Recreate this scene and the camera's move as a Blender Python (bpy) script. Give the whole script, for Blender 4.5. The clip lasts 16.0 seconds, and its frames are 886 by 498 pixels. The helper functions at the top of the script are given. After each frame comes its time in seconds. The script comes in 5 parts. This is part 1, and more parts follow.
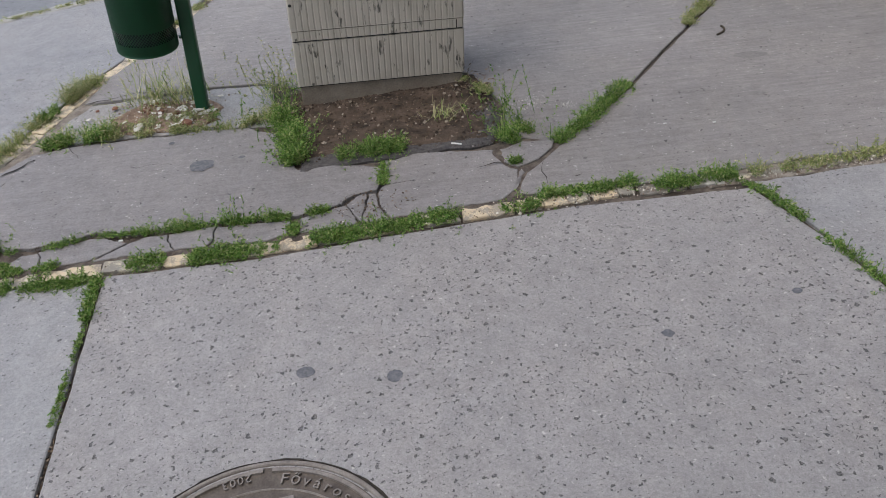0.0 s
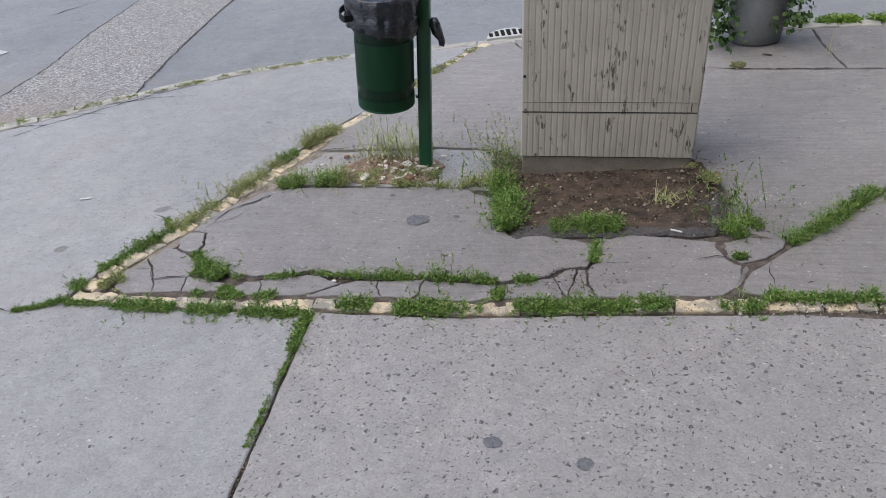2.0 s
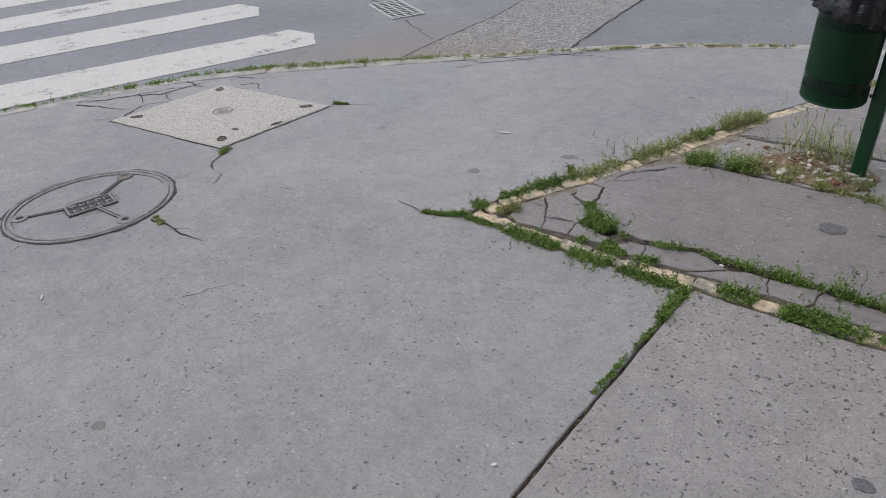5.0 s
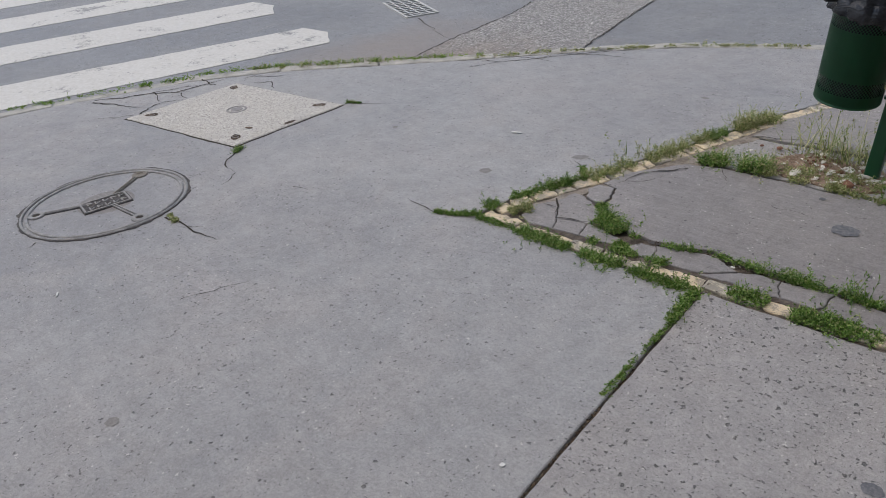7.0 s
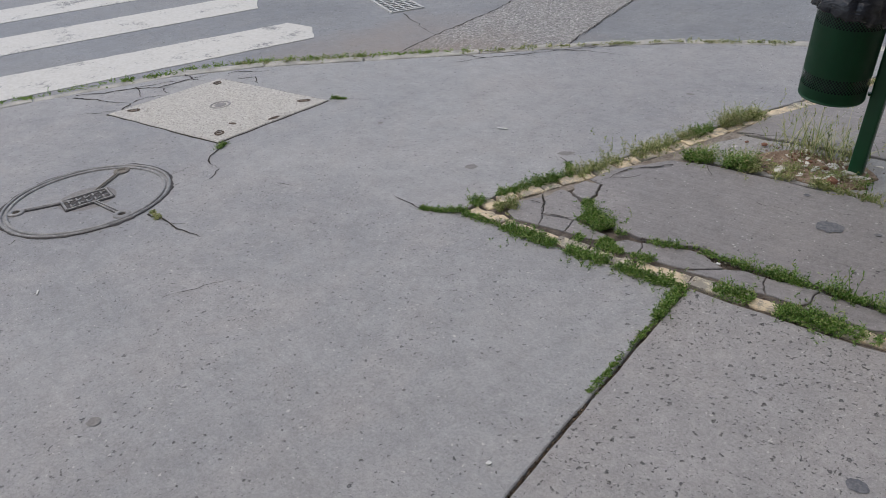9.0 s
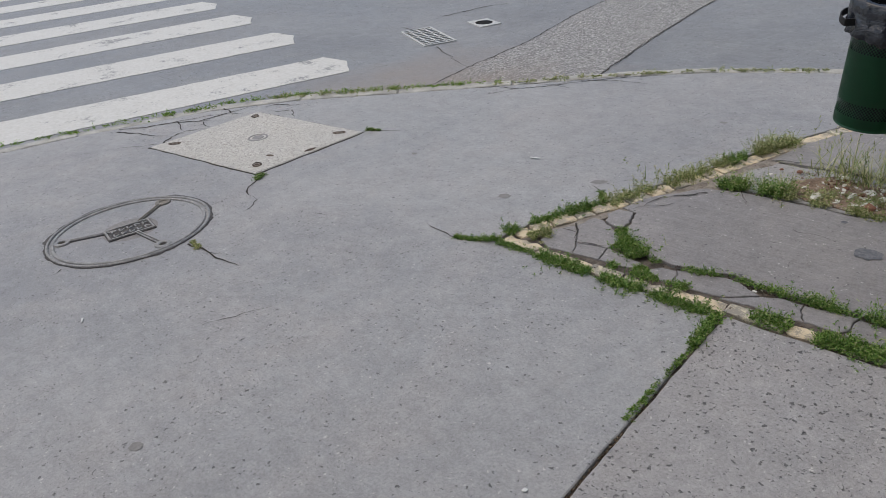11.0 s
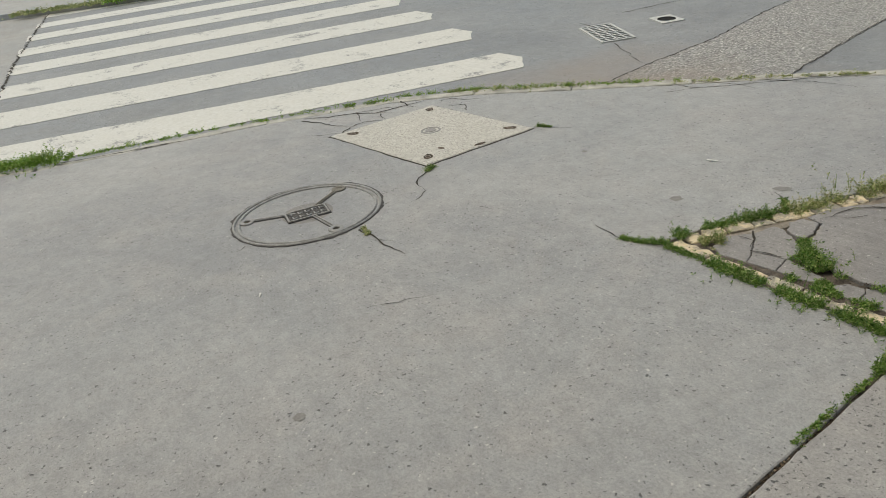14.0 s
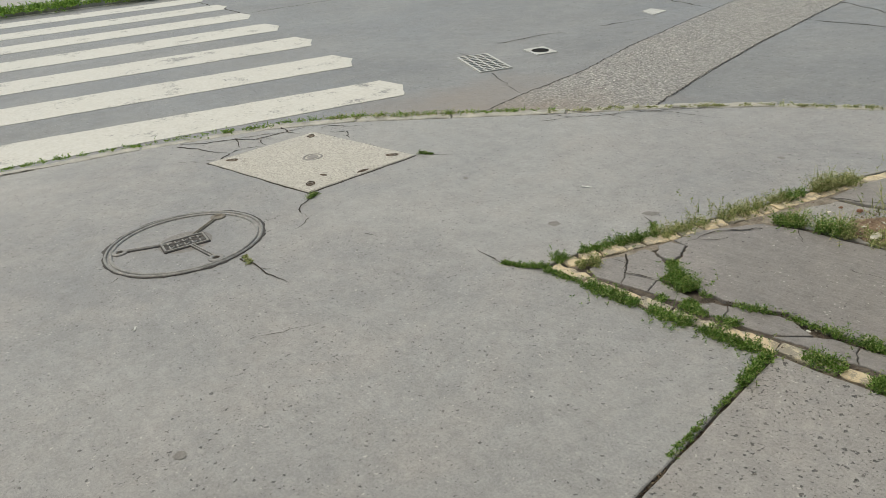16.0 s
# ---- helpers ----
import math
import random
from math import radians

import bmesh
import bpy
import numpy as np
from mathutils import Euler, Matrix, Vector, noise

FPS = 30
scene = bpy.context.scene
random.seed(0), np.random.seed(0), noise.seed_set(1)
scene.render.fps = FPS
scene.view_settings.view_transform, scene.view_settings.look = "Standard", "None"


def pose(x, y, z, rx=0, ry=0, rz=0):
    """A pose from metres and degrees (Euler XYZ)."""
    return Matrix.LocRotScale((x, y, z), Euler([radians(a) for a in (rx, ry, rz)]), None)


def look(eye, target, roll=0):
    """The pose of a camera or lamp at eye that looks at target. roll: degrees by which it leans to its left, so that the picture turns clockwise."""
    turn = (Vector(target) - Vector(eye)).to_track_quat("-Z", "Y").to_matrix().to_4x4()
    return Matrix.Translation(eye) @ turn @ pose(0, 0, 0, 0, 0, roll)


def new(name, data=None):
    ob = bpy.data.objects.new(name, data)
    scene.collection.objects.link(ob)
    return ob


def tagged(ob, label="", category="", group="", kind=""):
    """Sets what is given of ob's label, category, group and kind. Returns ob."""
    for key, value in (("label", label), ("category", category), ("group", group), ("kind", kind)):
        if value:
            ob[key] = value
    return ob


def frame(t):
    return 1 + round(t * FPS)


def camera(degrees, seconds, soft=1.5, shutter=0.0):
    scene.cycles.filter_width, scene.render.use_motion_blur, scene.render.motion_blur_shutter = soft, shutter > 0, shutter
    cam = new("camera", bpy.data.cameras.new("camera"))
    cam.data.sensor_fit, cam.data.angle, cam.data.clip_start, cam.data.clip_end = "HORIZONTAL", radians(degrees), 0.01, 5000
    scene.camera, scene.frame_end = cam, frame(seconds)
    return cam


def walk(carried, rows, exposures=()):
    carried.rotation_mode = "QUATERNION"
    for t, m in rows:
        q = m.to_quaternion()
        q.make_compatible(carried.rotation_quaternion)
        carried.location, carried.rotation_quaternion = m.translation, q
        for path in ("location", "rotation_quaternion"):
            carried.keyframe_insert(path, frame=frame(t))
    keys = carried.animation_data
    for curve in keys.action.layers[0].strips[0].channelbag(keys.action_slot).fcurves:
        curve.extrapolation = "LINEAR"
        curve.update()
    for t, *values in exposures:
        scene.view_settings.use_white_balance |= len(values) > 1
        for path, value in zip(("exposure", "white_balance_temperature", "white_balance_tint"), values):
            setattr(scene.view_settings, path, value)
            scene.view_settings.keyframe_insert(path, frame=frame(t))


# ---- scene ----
cam = camera(58.5, 16.0, soft=0.5)
PATH = [
    (0, (1.053, -1.992, 1.463), (1.069, -0.405, 0.247), -6.4),
    (0.5, (1.055, -1.998, 1.475), (1.045, -0.363, 0.325), -5.5),
    (1, (1.061, -1.984, 1.47), (1.015, -0.349, 0.32), -7.1),
    (1.5, (1.047, -1.971, 1.481), (0.929, -0.304, 0.382), -6.4),
    (1.8, (1.014, -1.968, 1.477), (0.732, -0.3, 0.411), -6.5),
    (2, (0.986, -1.955, 1.436), (0.545, -0.292, 0.416), -6.6),
    (2.2, (0.966, -1.96, 1.412), (0.354, -0.33, 0.426), -6.3),
    (2.5, (0.969, -1.966, 1.408), (0.13, -0.424, 0.451), -7.4),
    (2.7, (0.938, -1.978, 1.39), (-0.009, -0.486, 0.452), -6.6),
    (3, (0.932, -1.969, 1.365), (-0.12, -0.562, 0.409), -6.1),
    (3.5, (0.927, -1.989, 1.366), (-0.194, -0.659, 0.378), -5.2),
    (4, (0.928, -1.997, 1.371), (-0.259, -0.727, 0.383), -5.6),
    (4.5, (0.925, -2.005, 1.366), (-0.266, -0.729, 0.39), -5.4),
    (4.7, (0.922, -2.009, 1.36), (-0.294, -0.753, 0.388), -5.4),
    (6.8, (0.935, -2.01, 1.371), (-0.321, -0.784, 0.413), -5.5),
    (7, (0.932, -2.008, 1.373), (-0.321, -0.788, 0.403), -5.6),
    (7.5, (0.925, -1.999, 1.369), (-0.327, -0.812, 0.357), -6.0),
    (8, (0.924, -1.993, 1.368), (-0.318, -0.807, 0.343), -5.8),
    (8.5, (0.923, -1.993, 1.37), (-0.303, -0.776, 0.361), -5.3),
    (8.7, (0.922, -1.995, 1.369), (-0.298, -0.764, 0.372), -5.3),
    (10.8, (0.933, -2.006, 1.371), (-0.357, -0.774, 0.467), -6.3),
    (11, (0.935, -2.023, 1.375), (-0.368, -0.807, 0.468), -6.4),
    (11.5, (0.93, -2.031, 1.372), (-0.451, -0.903, 0.467), -6.4),
    (12, (0.924, -2.044, 1.368), (-0.547, -1.029, 0.47), -7.2),
    (12.5, (0.89, -2.015, 1.353), (-0.684, -1.143, 0.479), -8.4),
    (13, (0.905, -2.027, 1.354), (-0.704, -1.216, 0.488), -8.6),
    (13.5, (0.932, -2.032, 1.361), (-0.678, -1.217, 0.5), -8.7),
    (14, (0.939, -2.018, 1.368), (-0.625, -1.12, 0.503), -8.7),
    (14.5, (0.938, -2.008, 1.375), (-0.565, -1.012, 0.51), -8.1),
    (15, (0.937, -2.011, 1.378), (-0.498, -0.91, 0.523), -6.6),
    (15.5, (0.936, -2.026, 1.377), (-0.472, -0.882, 0.534), -5.7),
    (16, (0.939, -2.027, 1.378), (-0.463, -0.875, 0.537), -5.6),
]
EXPOSURES = [(0, 0.36, 6950, 10), (1.5, 0.46, 6900, 10), (2, 0.48, 6900, 10), (2.6, 0.33, 7050, 10), (3.5, 0.16, 7150, 11), (8, 0.02, 7150, 10), (10.8, 0.02, 7150, 9), (11.8, 0.09, 7500, 5), (12.5, 0.11, 7950, 2), (16, 0.2, 8400, 1)]
walk(cam, [(t, look(e, a, r)) for t, e, a, r in PATH], EXPOSURES)

# ---- light ----
world = bpy.data.worlds.new("overcast_sky")
scene.world = world
world.use_nodes = True
wn = world.node_tree
sky = wn.nodes.new("ShaderNodeTexSky")
sky.sky_type = "NISHITA"
sky.sun_disc = False
sky.sun_elevation, sky.sun_rotation = radians(69), radians(240)
sky.air_density, sky.dust_density, sky.ozone_density = 1.0, 2.0, 1.0
wn.links.new(sky.outputs[0], wn.nodes["Background"].inputs[0])
wn.nodes["Background"].inputs[1].default_value = 0.165
sun = new("sun", bpy.data.lights.new("sun", "SUN"))
sun.data.energy, sun.data.angle, sun.data.color = 1.1, radians(80), (1.0, 0.98, 0.95)
sun.matrix_world = look((-2.6, -1.5, 8), (0, 0, 0))


# ---- materials ----
class Mat:
    """A node material with short calls for its parts."""

    def __init__(self, name, rough=0.9, metal=0.0, spec=0.3):
        self.m = bpy.data.materials.new(name)
        self.m.use_nodes = True
        self.t = self.m.node_tree
        self.b = self.t.nodes["Principled BSDF"]
        self.b.inputs["Roughness"].default_value = rough
        self.b.inputs["Metallic"].default_value = metal
        self.b.inputs["Specular IOR Level"].default_value = spec
        self.co = self.t.nodes.new("ShaderNodeNewGeometry").outputs["Position"]

    def node(self, kind, **values):
        n = self.t.nodes.new(kind)
        for k, v in values.items():
            n.inputs[k].default_value = v
        return n

    def link(self, a, b):
        self.t.links.new(a, b)

    def stretch(self, sx, sy, sz):
        n = self.node("ShaderNodeMapping")
        n.inputs["Scale"].default_value = (sx, sy, sz)
        self.link(self.co, n.inputs[0])
        return n.outputs[0]

    def noise(self, scale, detail=4.0, rough=0.55, co=None, warp=0.0):
        n = self.node("ShaderNodeTexNoise", Scale=scale, Detail=detail, Roughness=rough, Distortion=warp)
        self.link(co or self.co, n.inputs["Vector"])
        return n.outputs[0]

    def warp(self, amount, scale):
        n = self.node("ShaderNodeTexNoise", Scale=scale, Detail=2.0)
        self.link(self.co, n.inputs["Vector"])
        return self.mix(amount, self.co, n.outputs[1], "ADD")

    def cells(self, scale, feature="F1", co=None, out=0, jitter=1.0, flat=True):
        n = self.node("ShaderNodeTexVoronoi", Scale=scale, Randomness=jitter)
        n.feature = feature
        n.voronoi_dimensions = "2D" if flat else "3D"
        self.link(co or self.co, n.inputs["Vector"])
        return n.outputs[out]

    def ramp(self, fac, stops):
        n = self.node("ShaderNodeValToRGB")
        e = n.color_ramp.elements
        while len(e) < len(stops):
            e.new(0.5)
        for el, (p, c) in zip(e, stops):
            el.position = p
            el.color = (*((c, c, c) if isinstance(c, (int, float)) else c), 1)
        self.link(fac, n.inputs[0])
        return n.outputs[0]

    def mix(self, fac, a, b, mode="MIX"):
        n = self.t.nodes.new("ShaderNodeMix")
        n.data_type, n.blend_type = "RGBA", mode
        for v, i in ((fac, 0), (a, 6), (b, 7)):
            if isinstance(v, (int, float)):
                n.inputs[i].default_value = v if i == 0 else (v, v, v, 1)
            elif isinstance(v, tuple):
                n.inputs[i].default_value = (*v, 1)
            else:
                self.link(v, n.inputs[i])
        return n.outputs[2]

    def maths(self, op, a, b=0.0):
        n = self.t.nodes.new("ShaderNodeMath")
        n.operation = op
        for v, i in ((a, 0), (b, 1)):
            if isinstance(v, (int, float)):
                n.inputs[i].default_value = v
            else:
                self.link(v, n.inputs[i])
        return n.outputs[0]

    def color(self, c):
        if isinstance(c, tuple):
            self.b.inputs["Base Color"].default_value = (*c, 1)
        else:
            self.link(c, self.b.inputs["Base Color"])

    def rough(self, v):
        self.link(v, self.b.inputs["Roughness"])

    def bump(self, height, strength=0.5, distance=0.004):
        n = self.node("ShaderNodeBump", Strength=strength, Distance=distance)
        self.link(height, n.inputs["Height"])
        self.link(n.outputs[0], self.b.inputs["Normal"])
        return self


def asphalt(name, dark, light, pit_scale=26.0, pit=0.2, pit_size=0.2, grit=0.5, tint=(0.30, 0.27, 0.24), rough=0.75, spec=0.5, brush=0.0, cool=(0.305, 0.317, 0.326), gutter=0.0):
    """Weathered mastic asphalt or concrete: warm and cool blotches, fine grit, bright chips and hollow pits with shade
    painted along their rims.
    """
    a = Mat(name, rough=rough, spec=spec)
    base = a.ramp(a.noise(0.55, 5, 0.6, warp=0.4), [(0.34, dark), (0.66, light)])
    base = a.mix(a.ramp(a.noise(0.37, 3, 0.5, a.stretch(1.0, 1.3, 1.0), 0.3), [(0.42, 0.0), (0.62, 0.45)]), base, cool)
    base = a.mix(a.ramp(a.noise(2.6, 6, 0.66, warp=0.6), [(0.46, 0.0), (0.7, 0.55)]), base, tint)
    base = a.mix(0.17, base, a.ramp(a.noise(9, 7, 0.72), [(0.36, 0.25), (0.64, 0.75)]), "OVERLAY")
    base = a.mix(0.13, base, a.ramp(a.noise(34, 5, 0.7), [(0.36, 0.2), (0.64, 0.8)]), "OVERLAY")
    fine, mid = a.noise(340, 3, 0.7), a.noise(120, 4, 0.7)
    base = a.mix(grit * 0.5, base, a.ramp(fine, [(0.38, 0.15), (0.62, 0.85)]), "OVERLAY")
    base = a.mix(grit * 0.55, base, a.ramp(mid, [(0.38, 0.2), (0.62, 0.8)]), "OVERLAY")
    height = a.maths("ADD", a.maths("MULTIPLY", fine, 0.18), a.maths("MULTIPLY", mid, 0.3))
    if brush:
        strokes = a.noise(2.2, 5, 0.65, a.stretch(1.6, 30.0, 1.0), 0.5)
        base = a.mix(brush, base, a.ramp(strokes, [(0.35, 0.15), (0.65, 0.85)]), "OVERLAY")
        height = a.maths("ADD", height, a.maths("MULTIPLY", strokes, 0.6))
    bent = a.warp(0.021, 95.0)
    crowd = a.ramp(a.noise(2.6, 5, 0.65), [(0.32, 0.3), (0.68, 1.45)])

    def specks(scale, share, size):
        d_, pick = a.cells(scale, co=bent), a.cells(scale, out=1, co=bent)
        sep = a.t.nodes.new("ShaderNodeSeparateColor")
        a.link(pick, sep.inputs[0])
        keep = a.maths("LESS_THAN", sep.outputs[0], a.maths("MULTIPLY", crowd, share))
        reach = a.maths("MULTIPLY", a.maths("ADD", a.maths("POWER", sep.outputs[1], 2.0), 0.4), size)
        away = a.maths("DIVIDE", d_, reach)
        deep = a.maths("MULTIPLY", a.ramp(away, [(0.6, 1.0), (1.0, 0.0)]), keep)
        # soil: dark colour painted as shade inside the pits, strongest near the rim
        soil = a.maths("MULTIPLY", a.ramp(away, [(0.0, 0.5), (0.5, 0.7), (0.78, 1.0), (1.0, 0.0)]), keep)
        return deep, soil

    sets = [specks(pit_scale, pit, pit_size), specks(pit_scale * 1.9, pit * 0.85, pit_size * 1.1), specks(pit_scale * 4.0, pit * 0.45, pit_size * 1.3)]
    holes, soil = sets[0]
    for h_, s_ in sets[1:]:
        holes, soil = a.maths("MAXIMUM", holes, h_), a.maths("MAXIMUM", soil, s_)
    chips = specks(88, 0.075, 0.24)[0]
    base = a.mix(a.maths("MULTIPLY", chips, 0.75), base, (0.6, 0.585, 0.56))
    # the pits' painted shade goes into the base colour
    base = a.mix(a.maths("MULTIPLY", soil, 0.86), base, (0.05, 0.048, 0.05))
    if gutter:
        off = a.node("ShaderNodeVectorMath")
        off.operation = "DISTANCE"
        off.inputs[1].default_value = (-2.75, 1.55, -0.07)
        a.link(a.co, off.inputs[0])
        near = a.maths("ADD", off.outputs["Value"], a.maths("MULTIPLY", a.noise(2.2, 5, 0.65), 1.4))
        base = a.mix(a.ramp(a.maths("MULTIPLY", near, 0.4), [(0.42, gutter), (0.8, 0.0)]), base, (0.3, 0.245, 0.205))
    a.color(base)
    a.bump(a.maths("SUBTRACT", height, a.maths("MULTIPLY", holes, 1.6)), 0.8, 0.004)
    return a.m


SMOOTH = asphalt("smooth_asphalt", (0.255, 0.257, 0.267), (0.38, 0.374, 0.368), 28, 0.5, 0.105, 0.36, (0.355, 0.338, 0.328), rough=0.62)
COARSE = asphalt("pitted_asphalt", (0.275, 0.267, 0.265), (0.355, 0.341, 0.333), 31, 0.75, 0.135, 0.36, (0.365, 0.345, 0.33), cool=(0.31, 0.31, 0.315))
ISLAND = asphalt("old_concrete", (0.215, 0.205, 0.205), (0.297, 0.282, 0.278), 20, 0.3, 0.09, 0.32, (0.3, 0.28, 0.27), brush=0.1, cool=(0.24, 0.238, 0.245))
APRON = asphalt("stained_concrete", (0.215, 0.204, 0.2), (0.31, 0.292, 0.283), 20, 0.34, 0.085, 0.32, (0.3, 0.28, 0.262), brush=0.15, cool=(0.28, 0.275, 0.275))
ROAD = asphalt("road_asphalt", (0.2, 0.204, 0.212), (0.272, 0.274, 0.278), 16, 0.35, 0.11, 0.4, (0.245, 0.242, 0.24), rough=0.6, cool=(0.225, 0.24, 0.262), gutter=0.6)
LIGHTROAD = asphalt("pale_road", (0.3, 0.295, 0.285), (0.39, 0.38, 0.37), 20, 0.3, 0.1, 0.4)


def plain(name, c1, c2, scale=20.0, rough=0.85, metal=0.0, bump=0.3, dist=0.003, fine=180.0, spec=0.3):
    a = Mat(name, rough, metal, spec)
    n1, n2 = a.noise(scale, 5, 0.6), a.noise(fine, 3, 0.6)
    a.color(a.mix(0.35, a.ramp(n1, [(0.3, c1), (0.7, c2)]), a.ramp(n2, [(0.3, 0.25), (0.7, 0.75)]), "OVERLAY"))
    a.bump(a.maths("ADD", a.maths("MULTIPLY", n1, 0.6), n2), bump, dist)
    return a.m


SOIL = plain("dark_soil", (0.07, 0.056, 0.047), (0.2, 0.17, 0.145), 30, 0.95, bump=0.8, dist=0.01)
EARTH = plain("brown_earth", (0.03, 0.023, 0.018), (0.15, 0.112, 0.086), 13, 0.95, bump=0.9, dist=0.012, fine=90)
TAR = plain("tar_gravel", (0.07, 0.067, 0.068), (0.14, 0.132, 0.13), 60, 0.9, bump=0.9, dist=0.008)
CRACK = plain("crack_dirt", (0.03, 0.027, 0.024), (0.07, 0.06, 0.05), 60, 0.95)
KERB = plain("worn_kerb_stone", (0.3, 0.292, 0.265), (0.56, 0.545, 0.5), 9, 0.9, bump=0.7)
SPOT = plain("old_gum_stain", (0.1, 0.105, 0.12), (0.2, 0.205, 0.22), 70, 0.8)
STAIN = plain("oil_stain", (0.2, 0.193, 0.186), (0.27, 0.26, 0.25), 60, 0.7)


def worn_paint(name, paint, under, wear, scale):
    a = Mat(name, 0.75, spec=0.35)
    w = a.maths("ADD", a.maths("MULTIPLY", a.noise(scale, 6, 0.7), 0.65), a.maths("MULTIPLY", a.noise(scale * 14, 4, 0.7), 0.35))
    f = a.ramp(w, [(wear, 0.0), (wear + 0.06, 1.0)])
    tone = a.mix(0.3, paint, a.ramp(a.noise(40, 4), [(0.3, 0.3), (0.7, 0.7)]), "OVERLAY")
    a.color(a.mix(f, under, tone))
    a.bump(a.maths("ADD", f, a.noise(200)), 0.3, 0.003)
    return a.m


YELLOW = worn_paint("yellow_painted_stone", (0.68, 0.57, 0.4), (0.36, 0.32, 0.26), 0.46, 17)
PALEYELLOW = worn_paint("faded_yellow_stone", (0.6, 0.54, 0.4), (0.3, 0.28, 0.24), 0.5, 20)
ZEBRA = worn_paint("road_marking_white", (0.61, 0.6, 0.565), (0.28, 0.28, 0.28), 0.385, 3.4)

a = Mat("exposed_aggregate", 0.9)
d = a.cells(88)
a.color(a.mix(0.85, a.ramp(a.cells(88, out=1), [(0.0, (0.15, 0.147, 0.145)), (0.5, (0.34, 0.333, 0.325)), (0.85, (0.5, 0.49, 0.475)), (1.0, (0.85, 0.84, 0.81))]),
              a.ramp(d, [(0.3, 1.0), (0.8, 0.5)]), "MULTIPLY"))
off = a.node("ShaderNodeVectorMath")
off.operation = "DISTANCE"
off.inputs[1].default_value = (-2.6, 1.5, -0.07)
a.link(a.co, off.inputs[0])
silt = a.maths("ADD", off.outputs["Value"], a.maths("MULTIPLY", a.noise(3.0, 5, 0.65), 1.2))
a.color(a.mix(a.ramp(a.maths("MULTIPLY", silt, 0.4), [(0.32, 0.65), (0.64, 0.0)]), a.b.inputs["Base Color"].links[0].from_socket, (0.3, 0.25, 0.21)))
a.bump(d, 0.7, -0.006)
AGGREGATE = a.m

a = Mat("washed_concrete", 0.9)
d = a.cells(115)
a.color(a.mix(a.ramp(a.noise(6, 6, 0.7), [(0.35, 0.35), (0.7, 0.9)]), (0.5, 0.485, 0.45),
              a.ramp(a.cells(115, out=1), [(0.0, (0.24, 0.22, 0.195)), (0.3, (0.46, 0.44, 0.405)), (1.0, (0.74, 0.72, 0.67))])))
a.color(a.mix(a.maths("MULTIPLY", a.ramp(a.cells(48), [(0.09, 1.0), (0.16, 0.0)]), 0.7), a.b.inputs["Base Color"].links[0].from_socket, (0.13, 0.12, 0.105)))
a.bump(a.maths("ADD", d, a.maths("MULTIPLY", a.noise(160), 0.5)), 0.6, -0.004)
WASHED = a.m


def leafy(name, stops, rough=0.55):
    a = Mat(name, rough, spec=0.25)
    isl = a.t.nodes.new("ShaderNodeNewGeometry").outputs["Random Per Island"]
    a.color(a.mix(0.3, a.ramp(isl, stops), a.ramp(a.noise(7, 3), [(0.3, 0.2), (0.7, 0.8)]), "OVERLAY"))
    a.b.inputs["Subsurface Weight"].default_value = 0.0
    return a.m


GREEN = leafy("weed_green", [(0.0, (0.05, 0.11, 0.024)), (0.4, (0.115, 0.235, 0.044)), (0.78, (0.22, 0.355, 0.08)), (1.0, (0.4, 0.41, 0.2))])
DRY = leafy("weed_dry", [(0.0, (0.15, 0.23, 0.06)), (0.4, (0.28, 0.34, 0.12)), (0.75, (0.45, 0.44, 0.22)), (1.0, (0.58, 0.53, 0.34))])
IVY = leafy("ivy_leaf", [(0.0, (0.02, 0.05, 0.012)), (0.6, (0.045, 0.1, 0.022)), (1.0, (0.1, 0.17, 0.05))], 0.4)
BRIGHT = leafy("weed_bright", [(0.0, (0.09, 0.19, 0.025)), (0.6, (0.2, 0.36, 0.05)), (1.0, (0.36, 0.46, 0.11))])

# near-black colour that paints the shade inside drain slots and holes
HOLE = plain("pit_shade_black", (0.008, 0.008, 0.008), (0.015, 0.014, 0.013), 30, 1.0)

a = Mat("green_enamel", 0.35, 0.0, 0.5)
n = a.noise(6, 5, 0.6, a.stretch(1, 1, 0.25))
a.color(a.mix(a.ramp(a.noise(14, 6, 0.7), [(0.62, 0.0), (0.72, 0.35)]), a.ramp(n, [(0.3, (0.005, 0.06, 0.024)), (0.7, (0.01, 0.1, 0.04))]), (0.06, 0.07, 0.05)))
a.rough(a.ramp(a.noise(30, 4), [(0.3, 0.28), (0.7, 0.5)]))
a.bump(a.noise(80), 0.08, 0.002)
ENAMEL = a.m

a = Mat("black_bin_liner", 0.2, 0.0, 0.5)
a.color(a.ramp(a.noise(25, 4), [(0.35, (0.012, 0.013, 0.017)), (0.7, (0.04, 0.043, 0.055))]))
a.bump(a.noise(20, 3, 0.5, a.stretch(1, 1, 2.0), 1.6), 0.45, 0.012)
LINER = a.m

a = Mat("cream_cabinet_plastic", 0.6, 0.0, 0.35)
run = a.noise(34, 5, 0.7, a.stretch(1, 1, 0.06))
blob = a.noise(24, 4, 0.6, a.stretch(1, 1, 0.42), 0.3)
grime = a.maths("MULTIPLY", a.ramp(run, [(0.46, 0.0), (0.62, 1.0)]), a.ramp(a.noise(3.2, 4), [(0.36, 0.1), (0.62, 0.9)]))
marks = a.maths("MULTIPLY", a.ramp(blob, [(0.578, 0.0), (0.625, 0.95)]), a.ramp(a.noise(75, 3, 0.6, a.stretch(1, 1, 0.22)), [(0.44, 0.0), (0.56, 0.9)]))
